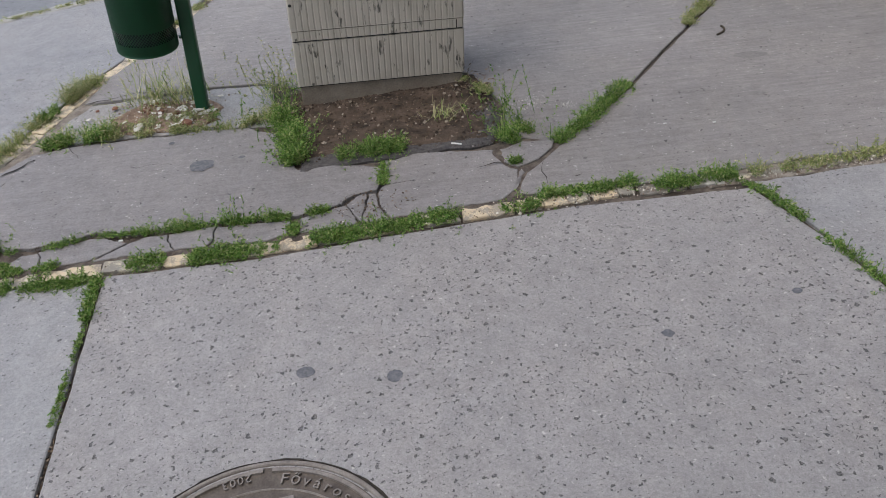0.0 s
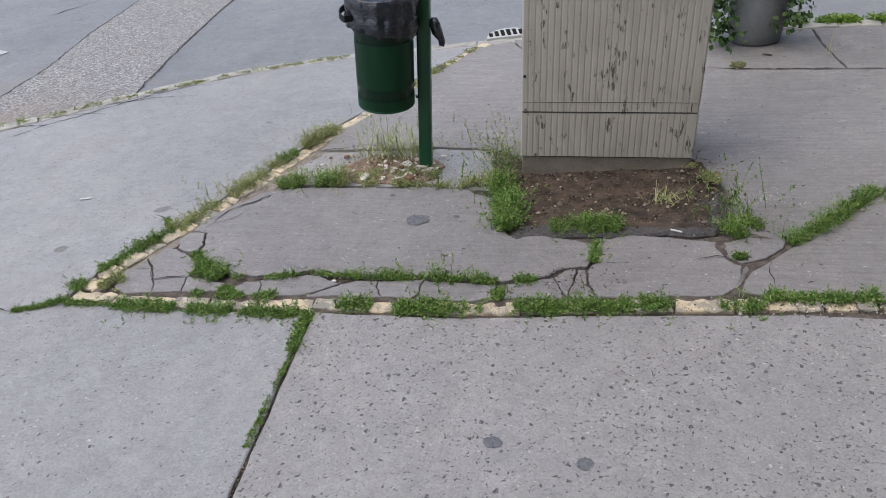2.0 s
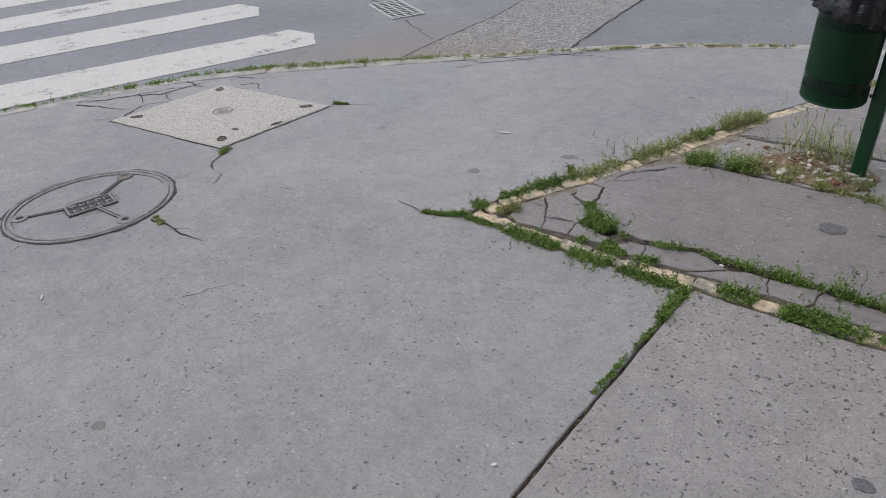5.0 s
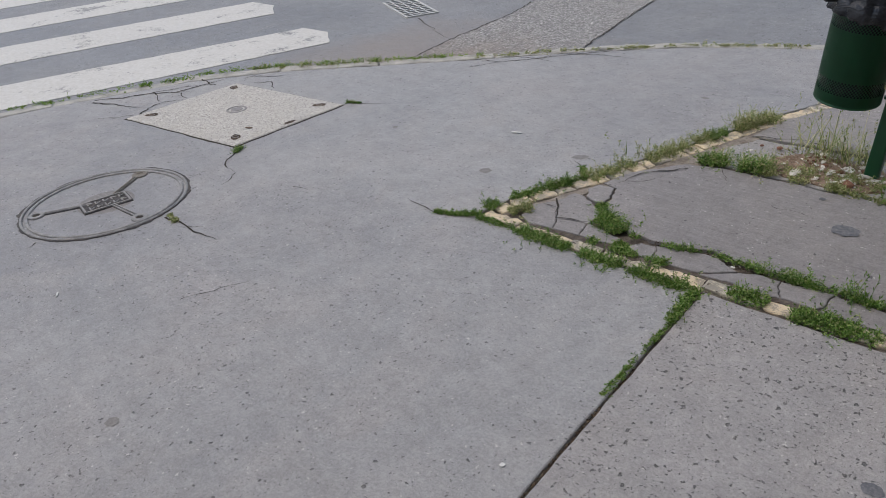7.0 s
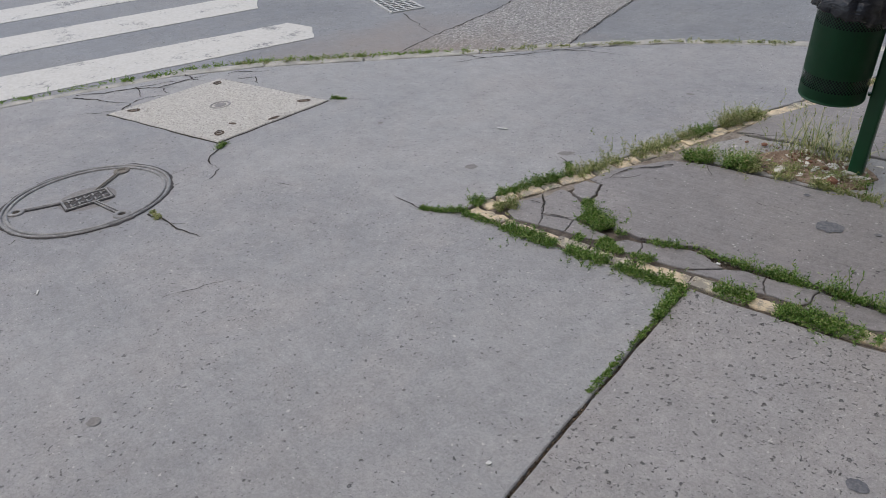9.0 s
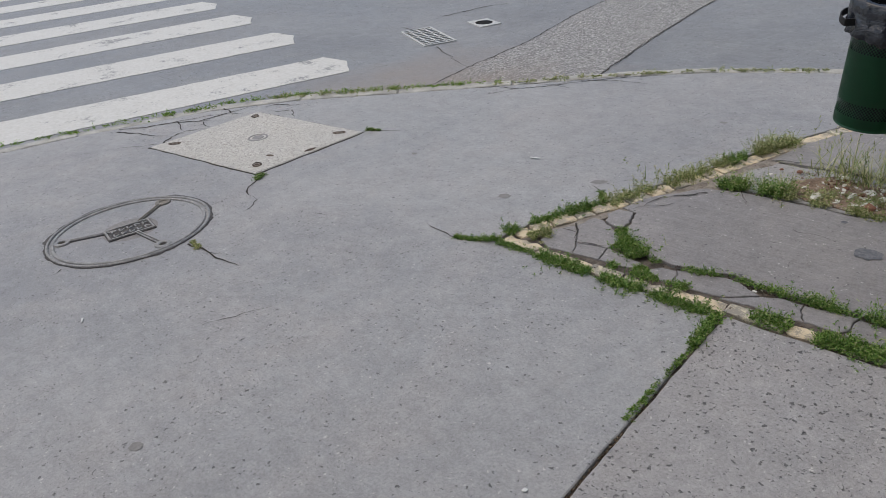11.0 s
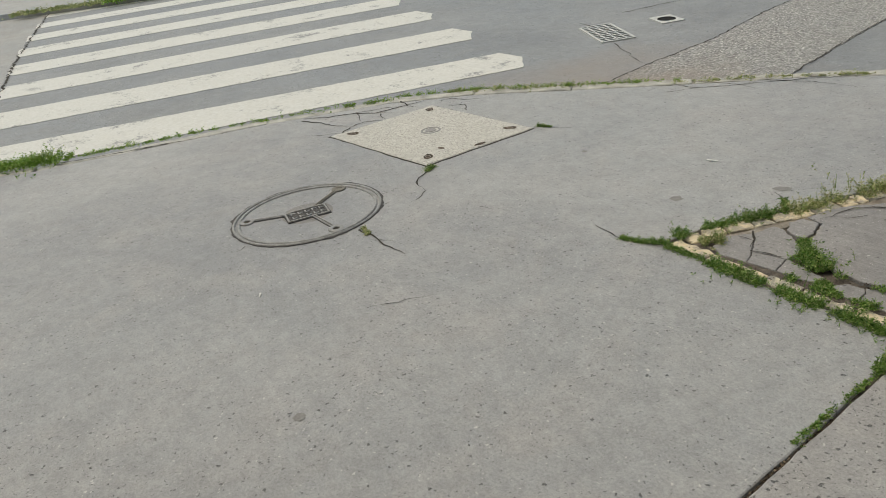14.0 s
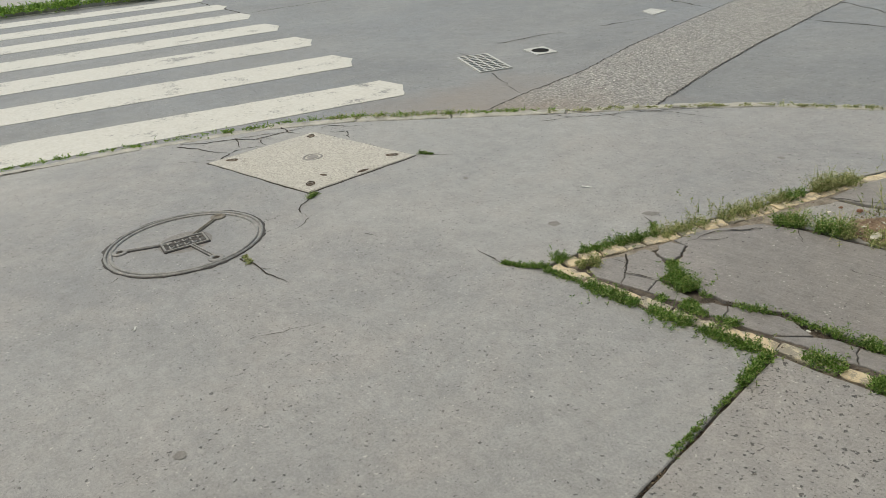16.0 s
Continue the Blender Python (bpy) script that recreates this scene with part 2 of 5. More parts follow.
base = a.ramp(a.noise(5, 4), [(0.3, (0.46, 0.42, 0.36)), (0.7, (0.55, 0.51, 0.445))])
base = a.mix(a.maths("MULTIPLY", grime, 0.55), base, (0.3, 0.27, 0.225))
a.color(a.mix(marks, base, (0.06, 0.056, 0.05)))
a.bump(a.noise(120), 0.1, 0.002)
CABINET = a.m
PLINTH = plain("dirty_plinth", (0.22, 0.182, 0.143), (0.31, 0.265, 0.215), 12, 0.85)
SEAM = plain("seam_shadow_gap", (0.02, 0.02, 0.02), (0.03, 0.03, 0.028), 40, 0.9)
RUBBER = plain("tyre_rubber", (0.014, 0.014, 0.015), (0.025, 0.025, 0.026), 50, 0.75, bump=0.3)
ALLOY = plain("silver_alloy", (0.42, 0.43, 0.44), (0.52, 0.53, 0.54), 20, 0.35, 0.7, 0.05)
CARPAINT = plain("grey_car_paint", (0.05, 0.06, 0.065), (0.065, 0.075, 0.08), 4, 0.3, 0.2, 0.02, spec=0.5)
CARGLASS = plain("dark_car_glass", (0.01, 0.012, 0.012), (0.015, 0.017, 0.017), 4, 0.05, 0.0, 0.0, spec=0.6)
CHROME = plain("bright_trim", (0.5, 0.5, 0.5), (0.6, 0.6, 0.6), 10, 0.2, 0.9, 0.0)
PLANTER = plain("grey_concrete_planter", (0.2, 0.215, 0.22), (0.28, 0.29, 0.29), 7, 0.8, bump=0.4)
STONE = plain("pale_rubble", (0.56, 0.53, 0.47), (0.82, 0.8, 0.74), 30, 0.9, bump=0.7)
BRICKRED = plain("broken_red_brick", (0.2, 0.09, 0.06), (0.32, 0.17, 0.12), 30, 0.9, bump=0.7)
TWIG = plain("dead_twig", (0.05, 0.04, 0.03), (0.1, 0.08, 0.06), 60, 0.9)
PAPER = plain("pale_litter", (0.6, 0.6, 0.58), (0.75, 0.75, 0.72), 40, 0.7)


# ---- mesh helpers ----
def mesh_of(bm, name, mat, smooth=False):
    me = bpy.data.meshes.new(name)
    bm.to_mesh(me)
    bm.free()
    for m in mat if isinstance(mat, (list, tuple)) else (mat,):
        me.materials.append(m)
    if smooth:
        me.shade_smooth()
    return me


def part(name, bm, mat, parent=None, label="", smooth=False):
    ob = new(name, mesh_of(bm, name, mat, smooth))
    ob.parent = parent
    return tagged(ob, label)


def thing(name, label, category, m=None, group="", kind=""):
    ob = new(name)
    ob.empty_display_size = 0.1
    if m is not None:
        ob.matrix_world = m
    return tagged(ob, label, category, group, kind)


def box(bm, x0, x1, y0, y1, z0, z1, bevel=0.0):
    got = bmesh.ops.create_cube(bm, size=1.0, matrix=Matrix.LocRotScale(((x0 + x1) / 2, (y0 + y1) / 2, (z0 + z1) / 2), None, (x1 - x0, y1 - y0, z1 - z0)))
    if bevel:
        es = list({e for v in got["verts"] for e in v.link_edges})
        bmesh.ops.bevel(bm, geom=es, offset=bevel, segments=2, affect="EDGES", profile=0.5)
    return bm


def lathe(bm, profile, n=32, cap=False):
    """A body turned about z from (radius, z) pairs."""
    rings = [[bm.verts.new((r * math.cos(2 * math.pi * i / n), r * math.sin(2 * math.pi * i / n), z)) for i in range(n)] for r, z in profile]
    for a_, b_ in zip(rings, rings[1:]):
        for i in range(n):
            bm.faces.new((a_[i], a_[(i + 1) % n], b_[(i + 1) % n], b_[i]))
    if cap:
        bm.faces.new(rings[-1])
    return rings


def dense(pts, step, rough, seed, closed=True):
    """A broken outline: the polygon with points every step metres, pushed about by noise."""
    out = []
    n = len(pts)
    for i in range(n if closed else n - 1):
        p, q = Vector((*pts[i], 0)), Vector((*pts[(i + 1) % n], 0))
        k = max(1, int((q - p).length / step))
        for j in range(k):
            out.append(p.lerp(q, j / k))
    if not closed:
        out.append(Vector((*pts[-1], 0)))
    return [v + Vector((noise.noise(v * 9 + Vector((seed, 0, 0))), noise.noise(v * 9 + Vector((0, seed, 5))), 0)) * rough
            + Vector((noise.noise(v * 45 + Vector((seed, 0, 0))), noise.noise(v * 45 + Vector((0, seed, 5))), 0)) * rough * 0.5 for v in out]


def slab_mesh(pts, top=0.0, thick=0.05, step=0.04, rough=0.012, seed=1.0, edge=0.003, tilt=(0, 0), grow=0.0):
    """A flat piece of paving with a broken, slightly rounded rim."""
    ring = dense(pts, step, rough, seed)
    if sum(a_.x * b_.y - b_.x * a_.y for a_, b_ in zip(ring, ring[1:] + ring[:1])) < 0:
        ring.reverse()
    n = len(ring)
    c = sum(ring, Vector()) / n
    bm = bmesh.new()
    loops = []
    for inset, z in ((0.0, top - thick), (0.0, top - edge), (edge * 1.3, top)):
        loop = []
        for i, v in enumerate(ring):
            d_ = ring[(i + 1) % n] - ring[i - 1]
            nrm = Vector((-d_.y, d_.x, 0))
            nrm = nrm.normalized() if nrm.length > 1e-9 else nrm
            p = v + nrm * (inset - grow)
            loop.append(bm.verts.new((p.x, p.y, z + (p.x - c.x) * tilt[0] + (p.y - c.y) * tilt[1])))
        loops.append(loop)
    for a_, b_ in zip(loops, loops[1:]):
        for i in range(n):
            bm.faces.new((a_[i], a_[(i + 1) % n], b_[(i + 1) % n], b_[i]))
    bm.faces.new(loops[-1])
    return bm


def ribbon(pts, width, z, step=0.02, rough=0.008, seed=1.0, taper=True):
    """A thin jagged line lying on a surface, as a crack filled with dirt."""
    rr = random.Random(seed)
    line = dense(pts, step, rough, seed, closed=False)
    line = [v + Vector((rr.uniform(-1, 1), rr.uniform(-1, 1), 0)) * step * 0.28 for v in line]
    bm = bmesh.new()
    prev = None
    n = len(line)
    for i, v in enumerate(line):
        d_ = line[min(i + 1, n - 1)] - line[max(i - 1, 0)]
        side = Vector((-d_.y, d_.x, 0)).normalized()
        w = width * rr.uniform(0.25, 1.15) * (min(1, 2.2 * (n - 1 - i) / n + 0.12) if taper else 1) * 0.5
        pair = [bm.verts.new((*(v + side * w).xy, z)), bm.verts.new((*(v - side * w).xy, z))]
        if prev:
            bm.faces.new((prev[0], prev[1], pair[1], pair[0]))
        prev = pair
    return bm


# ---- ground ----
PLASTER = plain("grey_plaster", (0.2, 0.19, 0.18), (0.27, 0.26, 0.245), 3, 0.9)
ROAD_Z = -0.07
bm = bmesh.new()
box(bm, -400, 400, -400, 400, ROAD_Z - 0.5, ROAD_Z)
road = tagged(new("road", mesh_of(bm, "road", ROAD)), "grey weathered asphalt road surface of the junction", "road", kind="structure")

KERB_LINE = [(-9.0, -9.0), (-6.4, -4.6), (-5.0, -2.3), (-4.62, -1.7), (-4.42, -1.1), (-4.14, -0.3), (-3.78, 0.44), (-3.38, 0.9), (-2.87, 1.3),
             (-2.3, 1.76), (-1.81, 2.18), (-1.29, 2.51), (-0.77, 2.72), (0.07, 2.91), (0.5, 2.98), (1.2, 3.01), (2.4, 2.985), (5.0, 2.96), (9.0, 2.92)]
DIAG = [(-0.91, 0.02), (-0.88, 0.2), (-0.76, 0.48), (-0.63, 0.84), (-0.53, 1.15), (-0.42, 1.5), (-0.31, 1.75), (-0.1, 2.36), (0.12, 2.83)]
FRONT = [(-0.908, -0.004), (-0.5, -0.03), (0.0, -0.01), (0.5, 0.0), (1.0, 0.045), (1.5, 0.08), (2.05, 0.1), (2.6, 0.14), (9.0, 0.5)]
SLOT = [(0.012, -0.02), (0.042, -0.4), (0.066, -0.7), (0.1, -1.1), (0.21, -2.2), (0.7, -9.0)]


def shifted(line, d_):
    """The line moved d_ metres to its left."""
    out = []
    for i, (x, y) in enumerate(line):
        p, q = line[max(i - 1, 0)], line[min(i + 1, len(line) - 1)]
        u = Vector((q[0] - p[0], q[1] - p[1])).normalized()
        out.append((x - u.y * d_, y + u.x * d_))
    return out


pavement = thing("pavement", "grey asphalt pavement corner broken into slabs by overgrown joints", "pavement", kind="structure")
bm = slab_mesh(shifted(KERB_LINE, -0.1) + [(9.0, -9.0)], top=-0.013, thick=0.2, step=0.2)
part("joint_bed", bm, SOIL, pavement, "dark soil bed in the paving joints")


def slab(name, pts, mat, label="", **kw):
    kw.setdefault("seed", len(pavement.children) * 1.7)
    return part(name, slab_mesh(pts, **kw), mat, pavement, label)


inner = shifted(KERB_LINE, -0.115)
slab("slab", inner[:14] + [(0.07, 2.72)] + list(reversed(shifted(DIAG, 0.012)))[1:] + [(-0.912, -0.012)] + shifted(FRONT[1:2], 0) + [(-0.01, -0.03)]
     + shifted(SLOT, -0.004)[1:], SMOOTH, "smooth grey asphalt slab", step=0.03, rough=0.004)
slab("slab", shifted(SLOT, 0.007) + [(3.6, -9.0), (2.75, -3.0), (2.4, -1.2), (2.18, -0.25), (2.07, 0.05)] + list(reversed(shifted(FRONT[3:6], -0.02))),
     COARSE, "coarse pitted asphalt slab with warm grey tone", step=0.03, rough=0.004)
slab("slab", [(2.088, 0.075), (2.193, -0.25), (2.412, -1.2), (2.762, -3.0), (3.62, -9.0), (9.0, -9.0), (9.0, 0.44), (2.6, 0.11)], SMOOTH, "smooth bluish grey slab")
slab("slab", [(1.345, 0.165), (1.433, 0.156), (1.609, 0.142), (2.05, 0.16), (2.6, 0.2), (9.0, 0.56), (9.0, 2.76), (5.0, 2.5), (3.5, 2.365), (2.93, 2.115), (2.745, 1.885), (2.567, 1.665), (2.177, 1.183), (1.907, 0.835), (1.697, 0.615), (1.545, 0.455), (1.476, 0.375), (1.43, 0.325), (1.391, 0.289), (1.364, 0.23)],
     APRON, "stained concrete apron slab", step=0.04, rough=0.005)
slab("slab", [(1.54, 0.475), (1.685, 0.63), (1.895, 0.85), (2.165, 1.195), (2.555, 1.68), (2.735, 1.9), (2.92, 2.12), (2.1, 2.16), (1.55, 2.21), (1.2, 2.32), (0.45, 2.55), (0.3, 2.85),
              (0.12, 2.78), (-0.04, 2.36), (-0.24, 1.76), (-0.36, 1.5), (-0.4, 1.25), (0.14, 1.28), (0.42, 1.25), (0.5, 1.2), (0.6, 1.12), (1.26, 1.13), (1.32, 1.02), (1.38, 0.8), (1.37, 0.55)],
     APRON, "old brushed concrete slab behind the cabinet", step=0.04, rough=0.005)
slab("slab", [(0.31, 2.88), (0.46, 2.57), (1.2, 2.34), (1.55, 2.23), (2.06, 2.185), (2.02, 2.6), (2.02, 2.875), (1.2, 2.89), (0.5, 2.865)], APRON)
slab("slab", [(2.07, 2.18), (2.9, 2.135), (3.5, 2.385), (5.0, 2.52), (9.0, 2.78), (9.0, 2.8), (5.0, 2.85), (2.03, 2.873), (2.03, 2.6)], APRON)
# pieces of the corner island
BROKEN = [
    [(-0.604, 0.475), (-0.566, 0.385), (-0.562, 0.332), (-0.523, 0.28), (-0.45, 0.238), (-0.371, 0.195), (-0.273, 0.183), (-0.156, 0.2), (-0.065, 0.22), (0.008, 0.206), (0.07, 0.202), (0.168, 0.213),
     (0.329, 0.203), (0.471, 0.195), (0.592, 0.195), (0.646, 0.2), (0.71, 0.209), (0.757, 0.23), (0.769, 0.26), (0.793, 0.274), (0.832, 0.285), (0.865, 0.286), (0.886, 0.33), (0.9, 0.43), (0.806, 0.475),
     (0.712, 0.488), (0.586, 0.492), (0.575, 0.51), (0.49, 0.78), (0.37, 0.855), (0.194, 0.868), (0.0, 0.866), (-0.165, 0.866), (-0.336, 0.862), (-0.49, 0.83), (-0.585, 0.7), (-0.65, 0.58), (-0.675, 0.492)],
    [(0.911, 0.48), (0.895, 0.321), (0.869, 0.275), (0.883, 0.211), (0.904, 0.162), (0.919, 0.115), (1.047, 0.128), (1.157, 0.134), (1.267, 0.139), (1.296, 0.152), (1.328, 0.184), (1.362, 0.24), (1.369, 0.267),
     (1.365, 0.317), (1.313, 0.365), (1.291, 0.421), (1.297, 0.474), (1.165, 0.494), (1.022, 0.507)],
    [(1.314, 0.38), (1.325, 0.47), (1.402, 0.503), (1.527, 0.476), (1.506, 0.428), (1.448, 0.361), (1.398, 0.338), (1.366, 0.332)],
    [(1.328, 0.182), (1.362, 0.235), (1.391, 0.292), (1.385, 0.315), (1.368, 0.3), (1.369, 0.267), (1.35, 0.225)],
    [(-0.79, 0.167), (-0.744, 0.267), (-0.682, 0.199), (-0.651, 0.137), (-0.611, 0.063), (-0.71, 0.05), (-0.77, 0.09)],
    [(-0.744, 0.267), (-0.72, 0.353), (-0.667, 0.353), (-0.611, 0.323), (-0.55, 0.266), (-0.517, 0.22), (-0.527, 0.167), (-0.59, 0.154), (-0.651, 0.137), (-0.682, 0.199)],
    [(-0.651, 0.137), (-0.59, 0.154), (-0.527, 0.167), (-0.51, 0.113), (-0.507, 0.062), (-0.568, 0.062), (-0.611, 0.063)],
    [(-0.527, 0.167), (-0.457, 0.16), (-0.373, 0.142), (-0.341, 0.103), (-0.386, 0.075), (-0.427, 0.068), (-0.507, 0.062), (-0.51, 0.113)],
    [(-0.659, 0.357), (-0.7, 0.42), (-0.68, 0.475), (-0.613, 0.482), (-0.575, 0.392), (-0.572, 0.335), (-0.599, 0.328)],
    [(-0.337, 0.1), (-0.3, 0.15), (-0.236, 0.155), (-0.203, 0.066), (-0.281, 0.064)],
    [(-0.236, 0.155), (-0.146, 0.186), (-0.059, 0.195), (0.01, 0.18), (0.053, 0.148), (0.005, 0.106), (-0.053, 0.07), (-0.118, 0.062), (-0.203, 0.066)],
    [(-0.045, 0.068), (0.01, 0.104), (0.058, 0.146), (0.118, 0.172), (0.183, 0.178), (0.215, 0.075), (0.134, 0.07), (0.034, 0.067)],
    [(0.183, 0.178), (0.273, 0.182), (0.344, 0.182), (0.336, 0.104), (0.318, 0.075), (0.215, 0.075)],
    [(0.344, 0.182), (0.424, 0.178), (0.587, 0.172), (0.586, 0.091), (0.519, 0.074), (0.325, 0.074), (0.336, 0.104)],
    [(0.613, 0.181), (0.695, 0.196), (0.77, 0.222), (0.804, 0.149), (0.802, 0.106), (0.736, 0.096), (0.62, 0.093)],
    [(0.77, 0.222), (0.803, 0.262), (0.832, 0.279), (0.84, 0.183), (0.819, 0.118), (0.804, 0.149)],
    [(0.838, 0.278), (0.865, 0.27), (0.88, 0.211), (0.9, 0.162), (0.912, 0.112), (0.849, 0.108), (0.819, 0.118), (0.84, 0.183)],
]
for i, pts in enumerate(BROKEN):
    r = random.Random(i)
    slab("broken_slab", pts, ISLAND, step=0.014, rough=0.014, seed=3.1, grow=-0.0018, edge=0.0022, top=0.002 * r.random(), tilt=(0 if i < 2 else r.uniform(-0.02, 0.02), 0 if i < 2 else r.uniform(-0.02, 0.02)))
slab("joint_fill", [(-0.86, 0.03), (-0.5, 0.03), (0.5, 0.045), (1.0, 0.08), (1.34, 0.1), (1.37, 0.2), (1.25, 0.16), (0.9, 0.13), (0.5, 0.1), (-0.3, 0.09), (-0.8, 0.09)], SOIL, "brown dirt along the edging", top=-0.004, step=0.03, rough=0.006)
slab("joint_fill", [(1.26, 0.16), (1.33, 0.15), (1.4, 0.24), (1.56, 0.44), (1.55, 0.5), (1.4, 0.53), (1.26, 0.5), (1.27, 0.4), (1.33, 0.33), (1.34, 0.24)], SOIL, "brown dirt in the cracks", top=-0.0035, step=0.03, rough=0.006)
slab("rubble_bed", [(-0.46, 0.89), (-0.18, 0.905), (0.37, 0.87), (0.47, 0.84), (0.43, 1.238), (0.14, 1.266), (-0.39, 1.236), (-0.44, 1.1)], LIGHTROAD, "dusty patch of crumbled concrete", top=-0.006, rough=0.02)

DUST = plain("dusty_red_earth", (0.19, 0.155, 0.125), (0.37, 0.335, 0.29), 16, 0.95, bump=0.9, dist=0.012, fine=90)
slab("joint_fill", [(-0.85, 0.05), (-0.8, 0.21), (-0.69, 0.48), (-0.56, 0.84), (-0.46, 1.15), (-0.36, 1.48), (-0.3, 1.48), (-0.37, 1.2), (-0.43, 1.1), (-0.43, 0.88), (-0.55, 0.72), (-0.62, 0.5), (-0.68, 0.38), (-0.73, 0.27), (-0.78, 0.12)], DUST, "dusty crumbled dirt along the edging", top=-0.005, step=0.03, rough=0.01)
slab("joint_fill", [(1.95, 0.08), (2.06, 0.09), (2.6, 0.1), (4.0, 0.19), (4.0, 0.3), (2.6, 0.215), (2.05, 0.175), (1.95, 0.16)], DUST, "crumbled dirt along the edging", top=-0.006, step=0.03, rough=0.02)
# bare earth round the cabinet, heaped up
ground_heap = bmesh.new()
nx, ny = 60, 56
grid = {}
for i in range(nx + 1):
    for j in range(ny + 1):
        x, y = 0.42 + 0.96 * i / nx, 0.46 + 0.7 * j / ny
        e = min((x - 0.42) / 0.16, (1.38 - x) / 0.14, (y - 0.46) / 0.16, (1.16 - y) / 0.1, 1)
        z = -0.045 + 0.051 * max(0, min(1, e * 1.5 + 0.25 * noise.noise(Vector((x * 6, y * 6, 1))))) + 0.006 * noise.noise(Vector((x * 14, y * 14, 0))) + 0.0035 * noise.noise(Vector((x * 60, y * 60, 0)))
        z += 0.008 * math.exp(-((y - 0.95) / 0.12) ** 2) * max(0, min(1, e))
        grid[i, j] = ground_heap.verts.new((x, y, z))
for i in range(nx):
    for j in range(ny):
        ground_heap.faces.new((grid[i, j], grid[i + 1, j], grid[i + 1, j + 1], grid[i, j + 1]))
tagged(new("earth_patch", mesh_of(ground_heap, "earth_patch", EARTH, True)), "bare brown earth heaped round the cabinet foot", "soil", kind="structure")
bm = slab_mesh([(0.6, 0.47), (0.9, 0.49), (1.3, 0.51), (1.36, 0.62), (1.33, 0.8), (1.22, 0.72), (1.15, 0.6), (0.9, 0.57), (0.62, 0.56)], top=0.004, thick=0.05, rough=0.03, edge=0.008, step=0.03)
tagged(new("rubble_earth", mesh_of(slab_mesh([(-0.2, 0.93), (0.1, 0.92), (0.24, 0.95), (0.22, 1.12), (0.05, 1.19), (-0.14, 1.18), (-0.24, 1.06)], top=0.003, thick=0.05, rough=0.05, edge=0.006), "rubble_earth", plain("red_rubble_dust", (0.16, 0.1, 0.07), (0.4, 0.3, 0.22), 22, 0.95, bump=0.9, dist=0.012, fine=90))), "dusty reddish brown earth under the rubble", "soil", kind="structure")
tagged(new("tar_patch", mesh_of(bm, "tar_patch", TAR)), "dark crumbly tar patch at the edge of the bare earth", "asphalt patch", kind="structure")

# yellow edging stones
STAINED = plain("dirt_stained_stone", (0.16, 0.145, 0.125), (0.28, 0.26, 0.23), 14, 0.9, bump=0.6)
edging = thing("edging", "row of narrow edging stones with worn yellow paint", "edging stones", kind="structure")


def edging_row(line, width, length, mats, seed, gap=0.007, lost=0.0):
    r = random.Random(seed)
    pts = [Vector(p) for p in line]
    made = {}
    for p, q in zip(pts, pts[1:]):
        run = (q - p).length
        n_ = max(1, round(run / length))
        cuts = [0.0] + [(k + r.uniform(-0.28, 0.28)) / n_ for k in range(1, n_)] + [1.0]
        ang = math.atan2((q - p).y, (q - p).x)
        for k in range(n_):
            L = round((cuts[k + 1] - cuts[k]) * run - gap, 2)
            if r.random() < lost:
                continue
            key = (L, r.randrange(4))
            if key not in made:
                b = box(bmesh.new(), 0, L, min(0, width), max(0, width), -0.07, 0, 0.005)
                bmesh.ops.subdivide_edges(b, edges=[e for e in b.edges if e.calc_length() > L * 0.6], cuts=5)
                for v in b.verts:
                    v.co += Vector((noise.noise(v.co * 45 + Vector((key[1], 0, 0))), noise.noise(v.co * 45 + Vector((0, key[1] + 7, 0))), 0.4 * noise.noise(v.co * 30 + Vector((0, 0, key[1] + 3))))) * 0.011
                made[key] = mesh_of(b, "edging_stone", mats[key[1] % len(mats)])
            o = new("edging_stone", made[key])
            o.parent = edging
            s = p + (q - p) * cuts[k]
            o.matrix_local = Matrix.Translation((s.x, s.y, r.uniform(-0.005, 0.002))) @ Euler((r.uniform(-0.02, 0.02), r.uniform(-0.015, 0.015), ang + r.uniform(-0.01, 0.01))).to_matrix().to_4x4()


edging_row([(-0.908, -0.002), (-0.5, -0.02), (0.0, 0.0), (0.5, 0.008), (1.0, 0.048), (1.32, 0.07)], 0.058, 0.17, (YELLOW, YELLOW, PALEYELLOW, YELLOW), 4, 0.004)
edging_row([(1.33, 0.075), (1.72, 0.1)], 0.055, 0.075, (YELLOW, PALEYELLOW), 5)
edging_row([(1.73, 0.085), (2.06, 0.1)], 0.05, 0.17, (KERB, STAINED), 9)
edging_row([(2.05, 0.105), (2.6, 0.143)], 0.035, 0.22, (PALEYELLOW,), 6, 0.03)
edging_row(list(reversed([(-0.85, 0.06), (-0.805, 0.21), (-0.685, 0.48), (-0.555, 0.84), (-0.455, 1.15), (-0.35, 1.49), (-0.245, 1.74), (-0.04, 2.34), (0.18, 2.81)])), -0.068, 0.085, (YELLOW, PALEYELLOW, YELLOW), 7, 0.006, 0.08)

